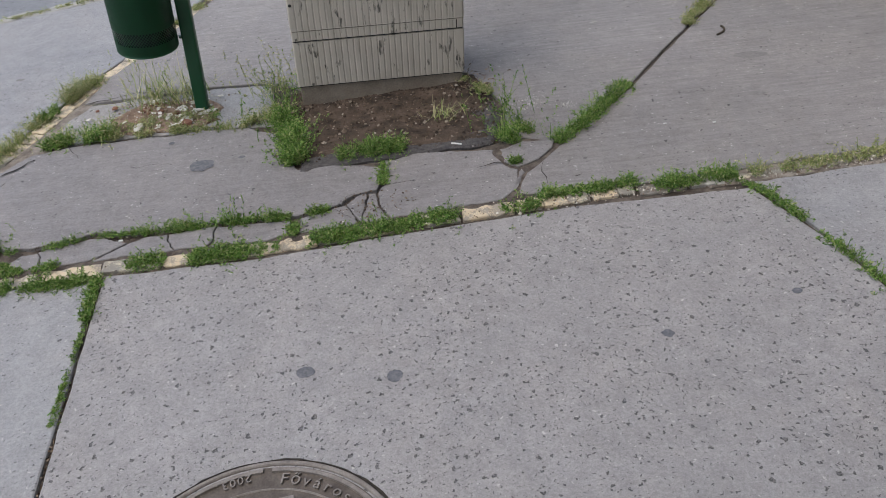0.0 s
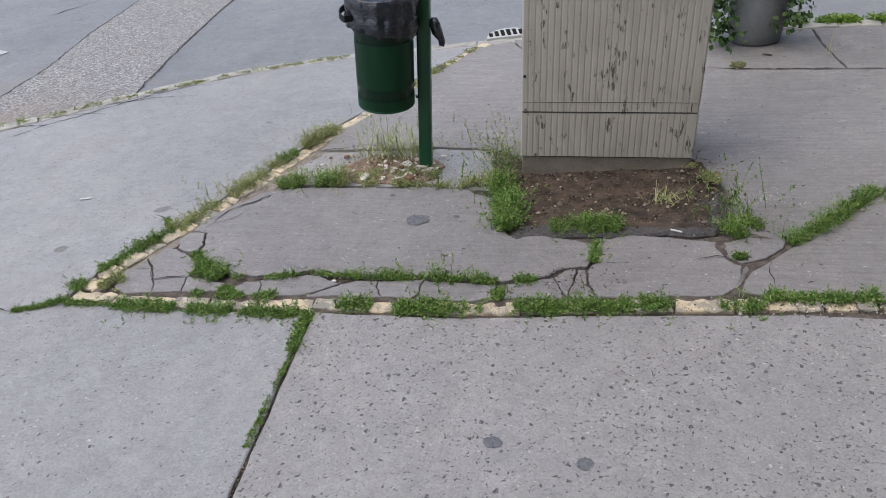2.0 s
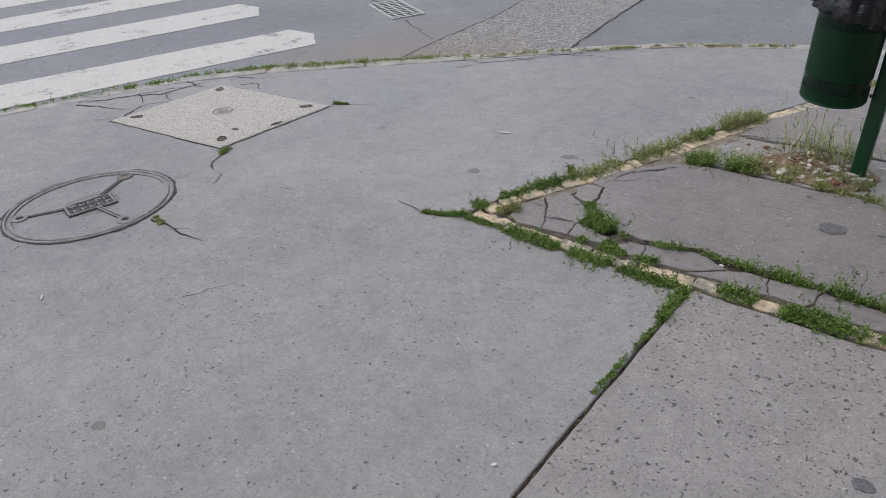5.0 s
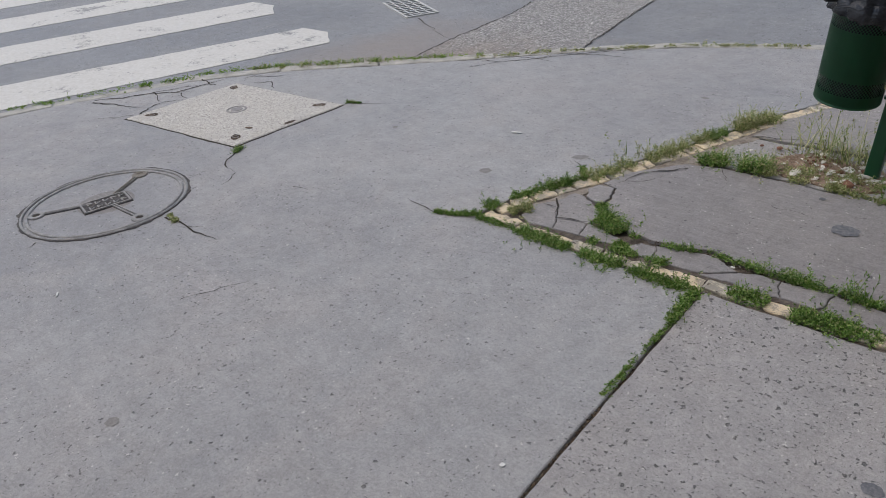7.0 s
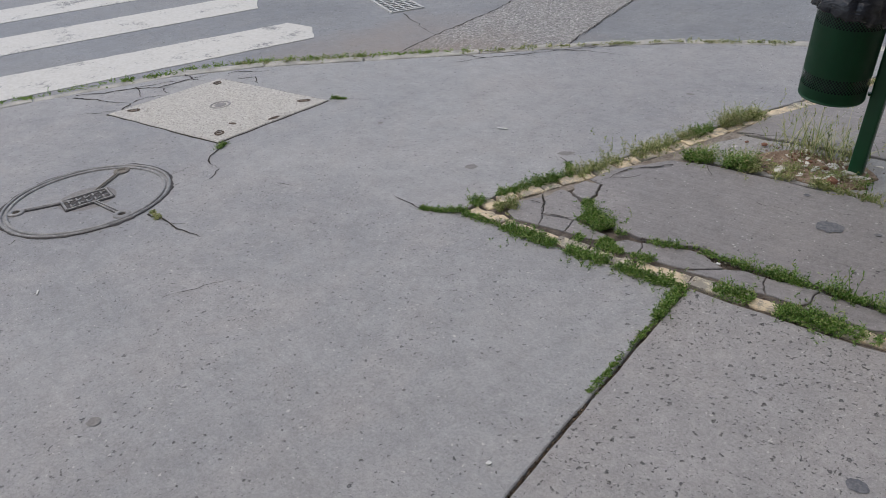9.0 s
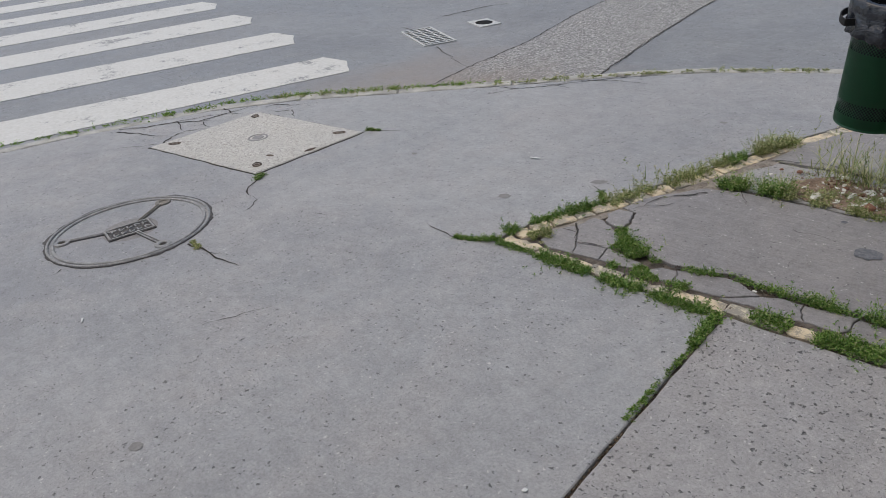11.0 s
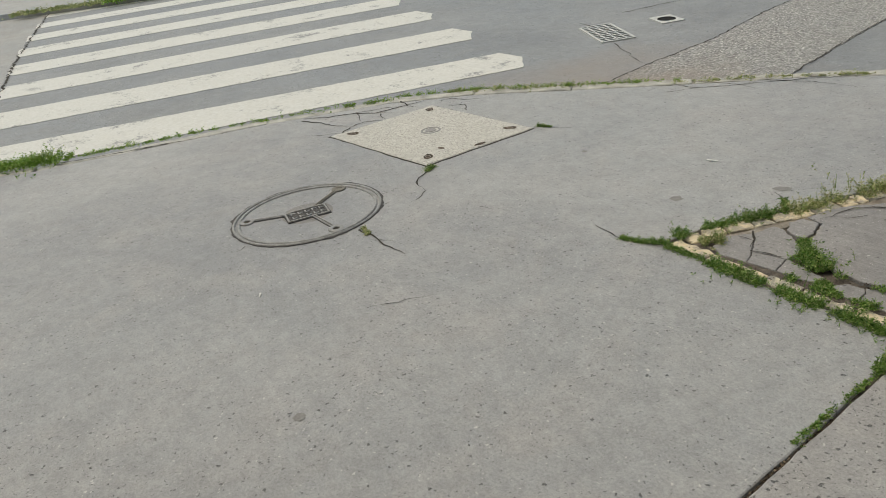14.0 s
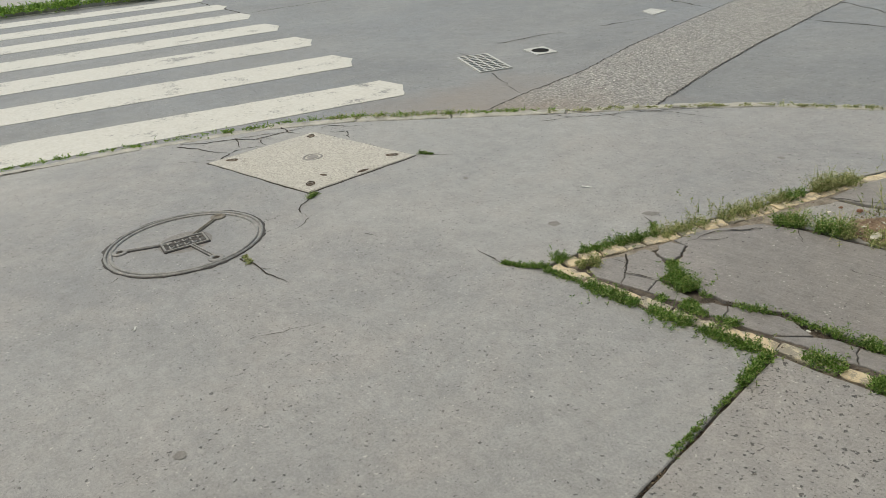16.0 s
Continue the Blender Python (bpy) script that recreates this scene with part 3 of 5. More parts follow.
# kerb
kerb = thing("kerb", "worn low grey concrete kerb round the street corner", "kerb", kind="structure")
r = random.Random(12)
for p, q in zip(KERB_LINE[1:], KERB_LINE[2:]):
    p, q = Vector(p), Vector(q)
    n_ = max(1, round((q - p).length / 0.8))
    u = (q - p) / n_
    for k in range(n_):
        s = p + u * k
        b = box(bmesh.new(), 0.004, u.length - 0.004, -0.1, 0, -0.25, 0, 0.012)
        bmesh.ops.subdivide_edges(b, edges=[e for e in b.edges if e.calc_length() > 0.15], cuts=5)
        for v in b.verts:
            v.co += Vector((0, noise.noise(v.co * 11 + Vector((s.x, s.y, 0))), noise.noise(v.co * 11 + Vector((s.y, 2, s.x))))) * 0.012
        o = part("kerb_stone", b, KERB, kerb)
        o.matrix_local = Matrix.Translation((s.x, s.y, r.uniform(-0.006, 0.005))) @ Matrix.Rotation(math.atan2(u.y, u.x), 4, "Z")

# road patches and markings
bm = slab_mesh([(-2.87, 1.4), (-2.894, 1.581), (-2.974, 2.076), (-3.046, 2.853), (-3.271, 3.77), (-3.439, 4.798), (-3.656, 6.173), (-4.4, 9.5), (-3.3, 9.6), (-2.605, 6.334), (-2.355, 4.228), (-2.168, 3.126), (-2.04, 2.501), (-1.95, 2.05), (-2.25, 1.72)],
               top=ROAD_Z + 0.006, thick=0.02, rough=0.02, step=0.08)
trench = tagged(new("trench_patch", mesh_of(bm, "trench_patch", AGGREGATE)), "rough exposed-aggregate trench patch across the road", "road patch", kind="structure")
bm = slab_mesh([(-5.0, -3.2), (-6.2, -2.3), (-7.5, -1.74), (-10.77, -1.1), (-13.1, -0.6), (-15.6, 0.0), (-24, -2), (-24, -14), (-9.5, -9.5)], top=ROAD_Z + 0.004, thick=0.02, rough=0.05, step=0.15)
tagged(new("road_patch", mesh_of(bm, "road_patch", LIGHTROAD)), "paler concrete road surface beside the crossing", "road patch", kind="structure")
part("seam", ribbon([(-2.88, 1.5), (-2.974, 2.076), (-3.046, 2.853), (-3.271, 3.77), (-3.439, 4.798), (-3.656, 6.173)], 0.014, ROAD_Z + 0.0075, step=0.03, rough=0.012, seed=3, taper=False), CRACK, trench)
part("seam", ribbon([(-1.99, 2.25), (-2.04, 2.501), (-2.168, 3.126), (-2.355, 4.228), (-2.605, 6.334)], 0.01, ROAD_Z + 0.0075, step=0.03, rough=0.012, seed=5, taper=False), CRACK, trench)
crossing = thing("zebra_crossing", "worn white zebra crossing stripes on the road", "zebra crossing", kind="structure")
for k in range(8):
    R0 = Vector((-3.78 - 1.27 * k - 0.012 * k * k, 1.62 + 0.44 * k - 0.011 * k * k))
    L0 = Vector((-5.1 - 1.33 * k - 0.01 * k * k, -2.03 + 0.16 * k + 0.0155 * k * k))
    w = Vector((-0.67, 0.2)) * (0.82, 0.92, 1, 1, 1, 1, 1, 1)[k]
    wl = Vector((-0.69, 0.12))
    bm = slab_mesh([tuple(L0), tuple(R0), tuple(R0 + w * 0.45 + Vector((-0.02, 0.13))), tuple(R0 + w + Vector((-0.02, 0.04))), tuple(L0 + wl)], top=ROAD_Z + 0.0045, thick=0.004, rough=0.012, step=0.07, edge=0.001, seed=k * 2.3)
    part("stripe", bm, ZEBRA, crossing)
far_kerb = thing("far_pavement", "grass-edged pavement across the road", "pavement", kind="structure")
part("slab", slab_mesh([(-14.6, 1.1), (-13.7, 3.2), (-13.1, 4.4), (-16, 9), (-60, 20), (-60, -30), (-17, -2.2), (-15.7, -0.4)], top=0.04, thick=0.15, step=0.2, rough=0.03), LIGHTROAD, far_kerb)


# unseen plain walls, added to block sky light from the right and behind the camera
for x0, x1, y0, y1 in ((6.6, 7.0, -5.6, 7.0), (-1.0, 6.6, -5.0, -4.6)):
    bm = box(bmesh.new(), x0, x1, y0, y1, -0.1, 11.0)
    tagged(new("sky_blocker", mesh_of(bm, "sky_blocker", PLASTER)), "unseen plain grey wall added to block sky light", "wall", kind="structure")


# ---- hairline cracks, stains and litter on the paving ----
cracks = thing("cracks", "thin dark cracks in the grey paving", "cracks", kind="structure")
for k, (pts, w, z) in enumerate([
        ([(-0.915, -0.004), (-0.982, -0.058), (-1.074, -0.084), (-1.153, -0.078), (-1.22, -0.072), (-1.28, -0.04)], 0.009, 0),
        ([(-2.385, -0.111), (-2.328, -0.167), (-2.302, -0.234), (-2.233, -0.283), (-2.127, -0.307)], 0.011, 0), ([(-2.127, -0.307), (-2.078, -0.373), (-2.061, -0.429)], 0.006, 0),
        ([(-2.281, -0.473), (-2.262, -0.42), (-2.274, -0.356)], 0.006, 0), ([(-1.985, -0.746), (-1.894, -0.737), (-1.826, -0.735), (-1.729, -0.74), (-1.62, -0.729)], 0.012, 0), ([(-1.826, -0.735), (-1.75, -0.69)], 0.005, 0),
        ([(-2.235, -1.176), (-2.212, -1.224)], 0.007, 0), ([(-1.76, -0.245), (-1.726, -0.24), (-1.682, -0.226)], 0.005, 0), ([(-2.392, 0.632), (-2.275, 0.691), (-2.18, 0.74)], 0.007, 0),
        ([(-1.35, -1.05), (-1.3, -0.95), (-1.24, -0.82)], 0.004, 0), ([(-0.807, 0.557), (-0.842, 0.58), (-0.903, 0.607)], 0.016, 0),
        ([(-3.853, -0.176), (-3.72, -0.114), (-3.561, -0.089), (-3.458, -0.032)], 0.016, 0), ([(-3.37, -0.12), (-3.432, -0.014), (-3.444, 0.073), (-3.344, 0.182)], 0.014, 0),
        ([(-3.899, -0.134), (-3.783, -0.042), (-3.69, 0.121), (-3.549, 0.214), (-3.469, 0.295)], 0.018, 0), ([(-3.648, 0.149), (-3.471, 0.055)], 0.011, 0), ([(-3.514, 0.237), (-3.383, 0.183)], 0.012, 0),
        ([(-3.549, 0.214), (-3.517, 0.409), (-3.501, 0.508), (-3.495, 0.571)], 0.016, 0), ([(-3.632, 0.456), (-3.482, 0.431), (-3.407, 0.45)], 0.013, 0), ([(-3.385, 0.611), (-3.379, 0.674), (-3.238, 0.732), (-3.187, 0.807)], 0.013, 0),
        ([(-3.244, 0.583), (-3.167, 0.661), (-3.013, 0.566)], 0.012, 0), ([(-3.403, -0.166), (-3.452, -0.24), (-3.54, -0.316)], 0.01, 0), ([(-3.69, 0.121), (-3.6, 0.3), (-3.517, 0.409)], 0.012, 0),
        ([(-4.55, -1.62), (-4.42, -1.35), (-4.3, -1.05), (-4.1, -0.6)], 0.02, 0),
        ([(-2.242, 1.465), (-2.148, 1.619), (-2.023, 1.735), (-1.914, 1.869), (-1.747, 2.037), (-1.625, 2.15), (-1.498, 2.252)], 0.009, 0), ([(-2.342, 1.7), (-1.98, 1.788), (-1.915, 1.93)], 0.008, 0),
        ([(-1.915, 1.93), (-1.657, 2.019), (-1.404, 2.032)], 0.008, 0), ([(-1.82, 1.967), (-1.725, 2.08), (-1.535, 2.188), (-1.379, 2.236)], 0.007, 0), ([(-2.148, 1.619), (-2.3, 1.6), (-2.42, 1.5)], 0.01, 0), ([(-1.98, 1.788), (-1.85, 1.76)], 0.006, 0),
        ([(0.71, 0.212), (0.757, 0.232), (0.769, 0.26), (0.793, 0.276), (0.81, 0.25)], 0.004, 0.003), ([(0.728, 0.204), (0.766, 0.16), (0.799, 0.124)], 0.003, 0.003),
        ([(0.892, 0.31), (0.948, 0.306), (1.001, 0.313)], 0.006, 0.003), ([(1.312, 0.361), (1.264, 0.364), (1.223, 0.344)], 0.007, 0.003), ([(1.453, 0.345), (1.449, 0.274), (1.439, 0.189)], 0.004, 0.001), ([(1.546, 0.219), (1.578, 0.242)], 0.006, 0.001),
        ([(-0.452, 0.787), (-0.516, 0.717), (-0.596, 0.648), (-0.597, 0.588), (-0.61, 0.541), (-0.63, 0.49)], 0.009, 0.003), ([(-0.513, 0.622), (-0.549, 0.572), (-0.61, 0.541)], 0.006, 0.003), ([(-0.765, 0.204), (-0.682, 0.199)], 0.005, 0.003),
        ([(-0.651, 0.137), (-0.59, 0.154), (-0.527, 0.167)], 0.009, 0.003), ([(-0.744, 0.267), (-0.682, 0.199), (-0.651, 0.137)], 0.008, 0.003),
        ([(-0.05, 0.63), (0.05, 0.64), (0.13, 0.63)], 0.004, 0.003), ([(-0.35, 0.86), (-0.3, 0.78), (-0.27, 0.74)], 0.004, 0.003),
        ([(1.5, 2.22), (1.8, 2.19), (2.1, 2.175)], 0.02, 0), ([(-0.4, 1.24), (-0.2, 1.3), (0.0, 1.27)], 0.008, 0),
        ([(-3.685, 2.445), (-3.26, 2.228), (-2.99, 2.09)], 0.011, ROAD_Z), ([(-4.5, 3.36), (-4.41, 3.77), (-4.24, 4.1)], 0.025, ROAD_Z), ([(-4.13, 4.42), (-3.95, 4.87)], 0.02, ROAD_Z),
        ([(-2.54, 5.37), (-1.75, 5.25), (-0.6, 5.1)], 0.025, ROAD_Z), ([(-2.7, 6.4), (-2.02, 5.9), (-1.2, 5.7)], 0.04, ROAD_Z), ([(-4.6, 6.1), (-3.54, 5.61)], 0.025, ROAD_Z),
        ([(-4.38, 2.85), (-4.6, 2.9)], 0.014, ROAD_Z), ([(-9.6, 3.45), (-9.3, 4.8), (-9.0, 6.5)], 0.05, ROAD_Z), ([(-9.65, 3.45), (-11.9, 3.85), (-13.3, 4.2)], 0.05, ROAD_Z),
        ([(-7.3, -1.75), (-10.7, -1.1), (-15.4, -0.03)], 0.06, ROAD_Z + 0.004),
]):
    part("crack", ribbon(pts, w * (0.85 if w < 0.03 else 0.55), z + 0.0022, step=0.024 if z > -0.01 else 0.08, rough=0.01, seed=k * 5.3, taper=w < 0.03), CRACK, cracks)


def blot(x, y, r0, squash, ang, seed, z=0.0016):
    rr = random.Random(seed)
    bm = bmesh.new()
    vs = []
    for i in range(28):
        t = 2 * math.pi * i / 28
        q = r0 * (1 + 0.22 * noise.noise(Vector((math.cos(t) * 1.8 + seed, math.sin(t) * 1.8, 0))) + rr.uniform(-0.05, 0.05))
        p = Matrix.Rotation(ang, 2) @ Vector((q * math.cos(t), q * squash * math.sin(t)))
        vs.append(bm.verts.new((x + p.x, y + p.y, z)))
    bm.faces.new(vs)
    return bm


stains = thing("stains", "dark gum and oil spots trodden into the paving", "stains", kind="structure")
for k, (x, y, r0, sq, ang, m) in enumerate([(0.225, 0.59, 0.046, 0.85, 0.1, SPOT), (0.68, -0.535, 0.023, 0.9, 0, SPOT), (0.91, -0.585, 0.022, 1, 0, SPOT), (-1.16, 0.33, 0.026, 0.9, 0.3, STAIN),
                                            (-0.9, 0.66, 0.035, 0.6, 0.6, STAIN), (2.43, 0.98, 0.07, 0.5, -0.1, STAIN), (2.33, 0.65, 0.03, 0.6, 0, STAIN), (1.62, -0.55, 0.016, 0.9, 0, SPOT),
                                            (-0.935, -1.5, 0.02, 0.9, 0, STAIN), (0.075, 0.79, 0.012, 0.9, 0, SPOT), (0.37, 0.62, 0.012, 0.8, 0, SPOT), (1.9, 0.22, 0.02, 0.7, 0, STAIN),
                                            (-0.8, 1.6, 0.02, 0.7, 0, STAIN), (-1.9, 0.5, 0.015, 0.8, 0, STAIN), (2.0, -0.45, 0.014, 0.8, 0, SPOT), (1.9, 1.5, 0.02, 0.4, 0.3, KERB)]):
    part("stain", blot(x, y, r0, sq, ang, k + 1, 0.0016 if k not in (0, 9, 10) else 0.0042), m, stains)


# ---- covers and gratings ----
def ring(bm, r0, r1, z0, z1, n=72, bev=0.003):
    lathe(bm, [(r0, z0), (r0, z1 - bev), (r0 + bev, z1), (r1 - bev, z1), (r1, z1 - bev), (r1, z0)], n)
    return bm


def bar(bm, p, q, w, z0, z1):
    p, q = Vector(p), Vector(q)
    b = box(bmesh.new(), 0, (q - p).length, -w / 2, w / 2, z0, z1, min(w, z1 - z0) * 0.25)
    me = bpy.data.meshes.new("tmp")
    b.transform(Matrix.Translation((p.x, p.y, 0)) @ Matrix.Rotation(math.atan2((q - p).y, (q - p).x), 4, "Z"))
    b.to_mesh(me)
    b.free()
    bm.from_mesh(me)
    bpy.data.meshes.remove(me)


RUBBED = plain("foot_worn_iron", (0.2, 0.195, 0.19), (0.36, 0.35, 0.34), 30, 0.5, 0.2, spec=0.4)
MH1 = (-2.363, -0.817, 0.352)
MH2 = (0.612, -1.137, 0.328)
MH = thing("manhole_cover", "round asphalt-filled manhole cover with cast iron rim and three arms", "manhole cover", pose(MH1[0], MH1[1], 0))
R = MH1[2]
# dirt ring; its dark far side also paints the shade along the frame
bm = bmesh.new()
rims = lathe(bm, [(R + 0.021, 0.001), (R + 0.012, 0.004), (R - 0.002, 0.0045), (R - 0.004, -0.004)], 120)
for k, loop in enumerate(rims[:2]):
    for v in loop:
        t = math.atan2(v.co.y, v.co.x)
        swell = 0.5 + 0.5 * math.cos(t - radians(165))
        grow_ = (0.014 * swell + 0.014 * noise.noise(v.co * 9) + 0.01 * noise.noise(v.co * 30) - 0.017) * (1.0 if k == 0 else 0.5)
        v.co.xy *= (max(R + 0.004 - 0.002 * k, v.co.xy.length + grow_)) / v.co.xy.length
part("dirt_rim", bm, TAR, MH, "dark dirt and painted shade round the frame")
part("frame", ring(bmesh.new(), R - 0.012, R, -0.02, 0.008), RUBBED, MH)
part("lid_rim", ring(bmesh.new(), R - 0.036, R - 0.021, -0.02, 0.007), RUBBED, MH)
# dark ground between the two rims
b = bmesh.new()
lathe(b, [(R + 0.004, -0.003), (R - 0.05, -0.003)], 72)
part("rim_groove", b, CRACK, MH, "dark groove")
bm = bmesh.new()
lathe(bm, [(R - 0.042, -0.012), (R - 0.05, -0.004), (0.2, -0.001), (0.0005, 0.0015)], 72)
part("lid_filling", bm, APRON, MH, "worn grey asphalt filling")
for k in range(3):
    t = radians(2 + 120 * k)
    c, s = math.cos(t), math.sin(t)
    bm = bmesh.new()
    for side in (-0.006, 0.006):
        bar(bm, (0.06 * c - side * s, 0.06 * s + side * c), (0.255 * c - side * s, 0.255 * s + side * c), 0.006, -0.004, 0.009)
    part("arm", bm, RUBBED if k != 1 else STAINED, MH)
    bm = bmesh.new()
    bar(bm, (0.05 * c, 0.05 * s), (0.265 * c, 0.265 * s), 0.021 if k != 1 else 0.017, -0.004, 0.0042)
    part("arm_groove", bm, TAR, MH, "dark strip beside the arm")
    b = ring(bmesh.new(), 0.016, 0.036, -0.006, 0.007, 28)
    b.transform(Matrix.Translation((0.285 * c, 0.285 * s, 0)))
    eye = part("lifting_eye", b, RUBBED if k != 1 else STAINED, MH)
    b = bmesh.new()
    lathe(b, [(0.019, 0.0025), (0.0005, 0.003)], 20)
    b.transform(Matrix.Translation((0.285 * c, 0.285 * s, 0)))
    part("eye_socket", b, CRACK if k != 1 else STAINED, eye, "dark socket" if k != 1 else "")
plate = bmesh.new()
for a_, b_ in (((-0.055, -0.095), (0.055, -0.095)), ((0.055, -0.095), (0.055, 0.095)), ((0.055, 0.095), (-0.055, 0.095)), ((-0.055, 0.095), (-0.055, -0.095))):
    bar(plate, a_, b_, 0.009, -0.004, 0.0095)
r = random.Random(3)
for row in (-0.024, 0.024):
    for k in range(5):
        y = -0.07 + k * 0.034
        bar(plate, (row - 0.015, y), (row + 0.015, y), 0.007, -0.002, 0.009)
        bar(plate, (row + r.choice((-0.015, 0.0, 0.015)), y), (row + 0.0, y + 0.02), 0.006, -0.002, 0.009)
plate.transform(Matrix.Translation((0.011, -0.007, 0)) @ Matrix.Rotation(radians(-12), 4, "Z"))
b = box(bmesh.new(), -0.064, 0.064, -0.104, 0.104, -0.004, 0.0045)
b.transform(Matrix.Translation((0.011, -0.007, 0)) @ Matrix.Rotation(radians(-12), 4, "Z"))
part("plate_ground", b, TAR, MH, "dark ground between the raised bars")
part("name_plate", plate, RUBBED, MH, "raised cast plate with worn bars")

RUSTY = plain("brown_worn_iron", (0.19, 0.165, 0.145), (0.31, 0.28, 0.25), 25, 0.5, 0.2, spec=0.4)
LIDBASE = plain("brown_iron_ground", (0.085, 0.07, 0.06), (0.17, 0.145, 0.122), 25, 0.6, 0.2)
MW = thing("water_cover", "round brown cast iron water cover with raised ring and chequered middle", "manhole cover", pose(MH2[0], MH2[1], 0))
R = MH2[2]
part("frame", ring(bmesh.new(), R - 0.012, R, -0.02, 0.006, 96), RUSTY, MW)
bm = bmesh.new()
rims = lathe(bm, [(R + 0.006, 0.001), (R + 0.001, 0.0045), (R - 0.001, -0.004)], 120)
for v in rims[0]:
    v.co.xy *= 1 + 0.02 * noise.noise(v.co * 14) + 0.012 * noise.noise(v.co * 50)
part("dirt_rim", bm, CRACK, MW, "black dirt packed round the frame")
bm = bmesh.new()
lathe(bm, [(R - 0.013, -0.012), (R - 0.016, 0.0), (0.0005, 0.0005)], 96)
part("lid", bm, LIDBASE, MW)
for t0, t1 in ((92, 150), (28, 88), (152, 210), (212, 330), (332, 386)):
    b = bmesh.new()
    rings = []
    for k in range(25):
        t = radians(t0 + (t1 - t0) * k / 24)
        rings.append([b.verts.new((q * math.cos(t), q * math.sin(t), z)) for q, z in ((R - 0.031, 0), (R - 0.03, 0.006), (R - 0.021, 0.006), (R - 0.019, 0))])
    for u_, v_ in zip(rings, rings[1:]):
        for i in range(3):
            b.faces.new((u_[i], v_[i], v_[i + 1], u_[i + 1]))
    part("raised_rib", b, RUSTY, MW)
part("raised_ring", ring(bmesh.new(), R - 0.078, R - 0.073, 0, 0.004, 96), RUSTY, MW)


def raised_text(text, t0, step, radius, size, inward):
    """Cast letters set round the rim, one part for each; inward turns their tops to the middle."""
    for k, ch in enumerate(text):
        if ch == " ":
            continue
        t = radians(t0 + step * k)
        cu = bpy.data.curves.new("letter", "FONT")
        cu.body, cu.size, cu.extrude, cu.align_x, cu.align_y = ch, size, 0.004, "CENTER", "BOTTOM_BASELINE"
        cu.resolution_u = 3
        tmp = bpy.data.objects.new("letter", cu)
        me = bpy.data.meshes.new_from_object(tmp)
        bpy.data.objects.remove(tmp)
        bpy.data.curves.remove(cu)
        me.materials.clear()
        me.materials.append(RUSTY)
        o = new("raised_letter", me)
        o.parent = MW
        o.matrix_local = Matrix.Rotation(t, 4, "Z") @ Matrix.Translation((radius, 0, 0.002)) @ Matrix.Rotation(radians(90 if inward else -90), 4, "Z")


raised_text("F\u0151v\u00e1ros", 81.6, -5.55, R - 0.064, 0.04, False)
raised_text("2003.", 98.5, 3.5, R - 0.03, 0.03, True)
r = random.Random(8)
for k in range(20):
    t = radians(134 + k * 9.4)
    lettering = bmesh.new()
    c, s = math.cos(t), math.sin(t)
    h = r.choice((0.017, 0.017, 0.026))
    bar(lettering, ((R - 0.068) * c, (R - 0.068) * s), ((R - 0.068 + h) * c, (R - 0.068 + h) * s), 0.005, 0, 0.006)
    c2, s2 = math.cos(t + 0.035), math.sin(t + 0.035)
    q = R - 0.068 + r.choice((0, h * 0.5, h))
    bar(lettering, (q * c, q * s), (q * c2, q * s2), 0.0045, 0, 0.006)
    part("raised_mark", lettering, RUSTY, MW)
pat = bmesh.new()
n_, cell = 4, 0.1
for i in range(-4, 4):
    for j in range(-4, 4):
        for k in range(4):
            o = (k + 0.5) * cell / 4
            p, q = ((i * cell + o, j * cell + 0.008), (i * cell + o, j * cell + cell - 0.008)) if (i + j) % 2 else ((i * cell + 0.008, j * cell + o), (i * cell + cell - 0.008, j * cell + o))
            if max(Vector(p).length, Vector(q).length) < R - 0.078:
                bar(pat, p, q, 0.012, 0, 0.006)
pat.transform(Matrix.Rotation(0.12, 4, "Z"))
part("tread_pattern", pat, RUSTY, MW)

CP = thing("concrete_cover", "square pale washed-concrete utility cover with four lifting holes", "utility cover")
CQ = [Vector(p) for p in ((-3.335, 0.52), (-2.403, 0.588), (-2.416, -0.115), (-3.352, -0.206))]
cc = sum(CQ, Vector((0, 0))) / 4
part("gap", slab_mesh([tuple(cc + (p - cc) * 1.02) for p in CQ], top=0.002, thick=0.03, rough=0.01, step=0.05, edge=0.001), CRACK, CP, "dark gap filled with dirt")
part("slab", slab_mesh([tuple(p) for p in CQ], top=0.007, thick=0.03, rough=0.005, step=0.04, edge=0.004), WASHED, CP)
for k, p in enumerate(((-3.27, -0.095), (-3.265, 0.452), (-2.515, 0.51), (-2.515, -0.04))):
    q = Vector(p)
    b = blot(q.x, q.y, 0.038, 0.66, math.atan2(q.y - cc.y, q.x - cc.x), 20 + k, 0.0085)
    h = part("lifting_hole", b, EARTH, CP, "lifting hole filled with brown dirt")
    b = ring(bmesh.new(), 0.012, 0.018, 0.006, 0.011, 14)
    b.transform(Matrix.Translation((q.x, q.y, 0)) @ Matrix.Diagonal((1.3, 0.8, 1, 1)))
    part("lifting_ring", b, RUSTY, h)
for r0, r1 in ((0.045, 0.06), (0.0, 0.034)):
    b = ring(bmesh.new(), r0 + 0.0005, r1, 0.005, 0.0095, 36)
    b.transform(Matrix.Translation((-2.892, 0.221, 0)))
    part("centre_ring", b, APRON, CP, "faint cast ring")
part("centre_plug", blot(-2.568, 0.079, 0.024, 0.5, 0.3, 31, 0.0085), EARTH, CP)
part("chipped_edge", blot(-2.44, 0.25, 0.036, 0.45, 1.5, 33, 0.0082), EARTH, CP, "chipped rim full of dirt")


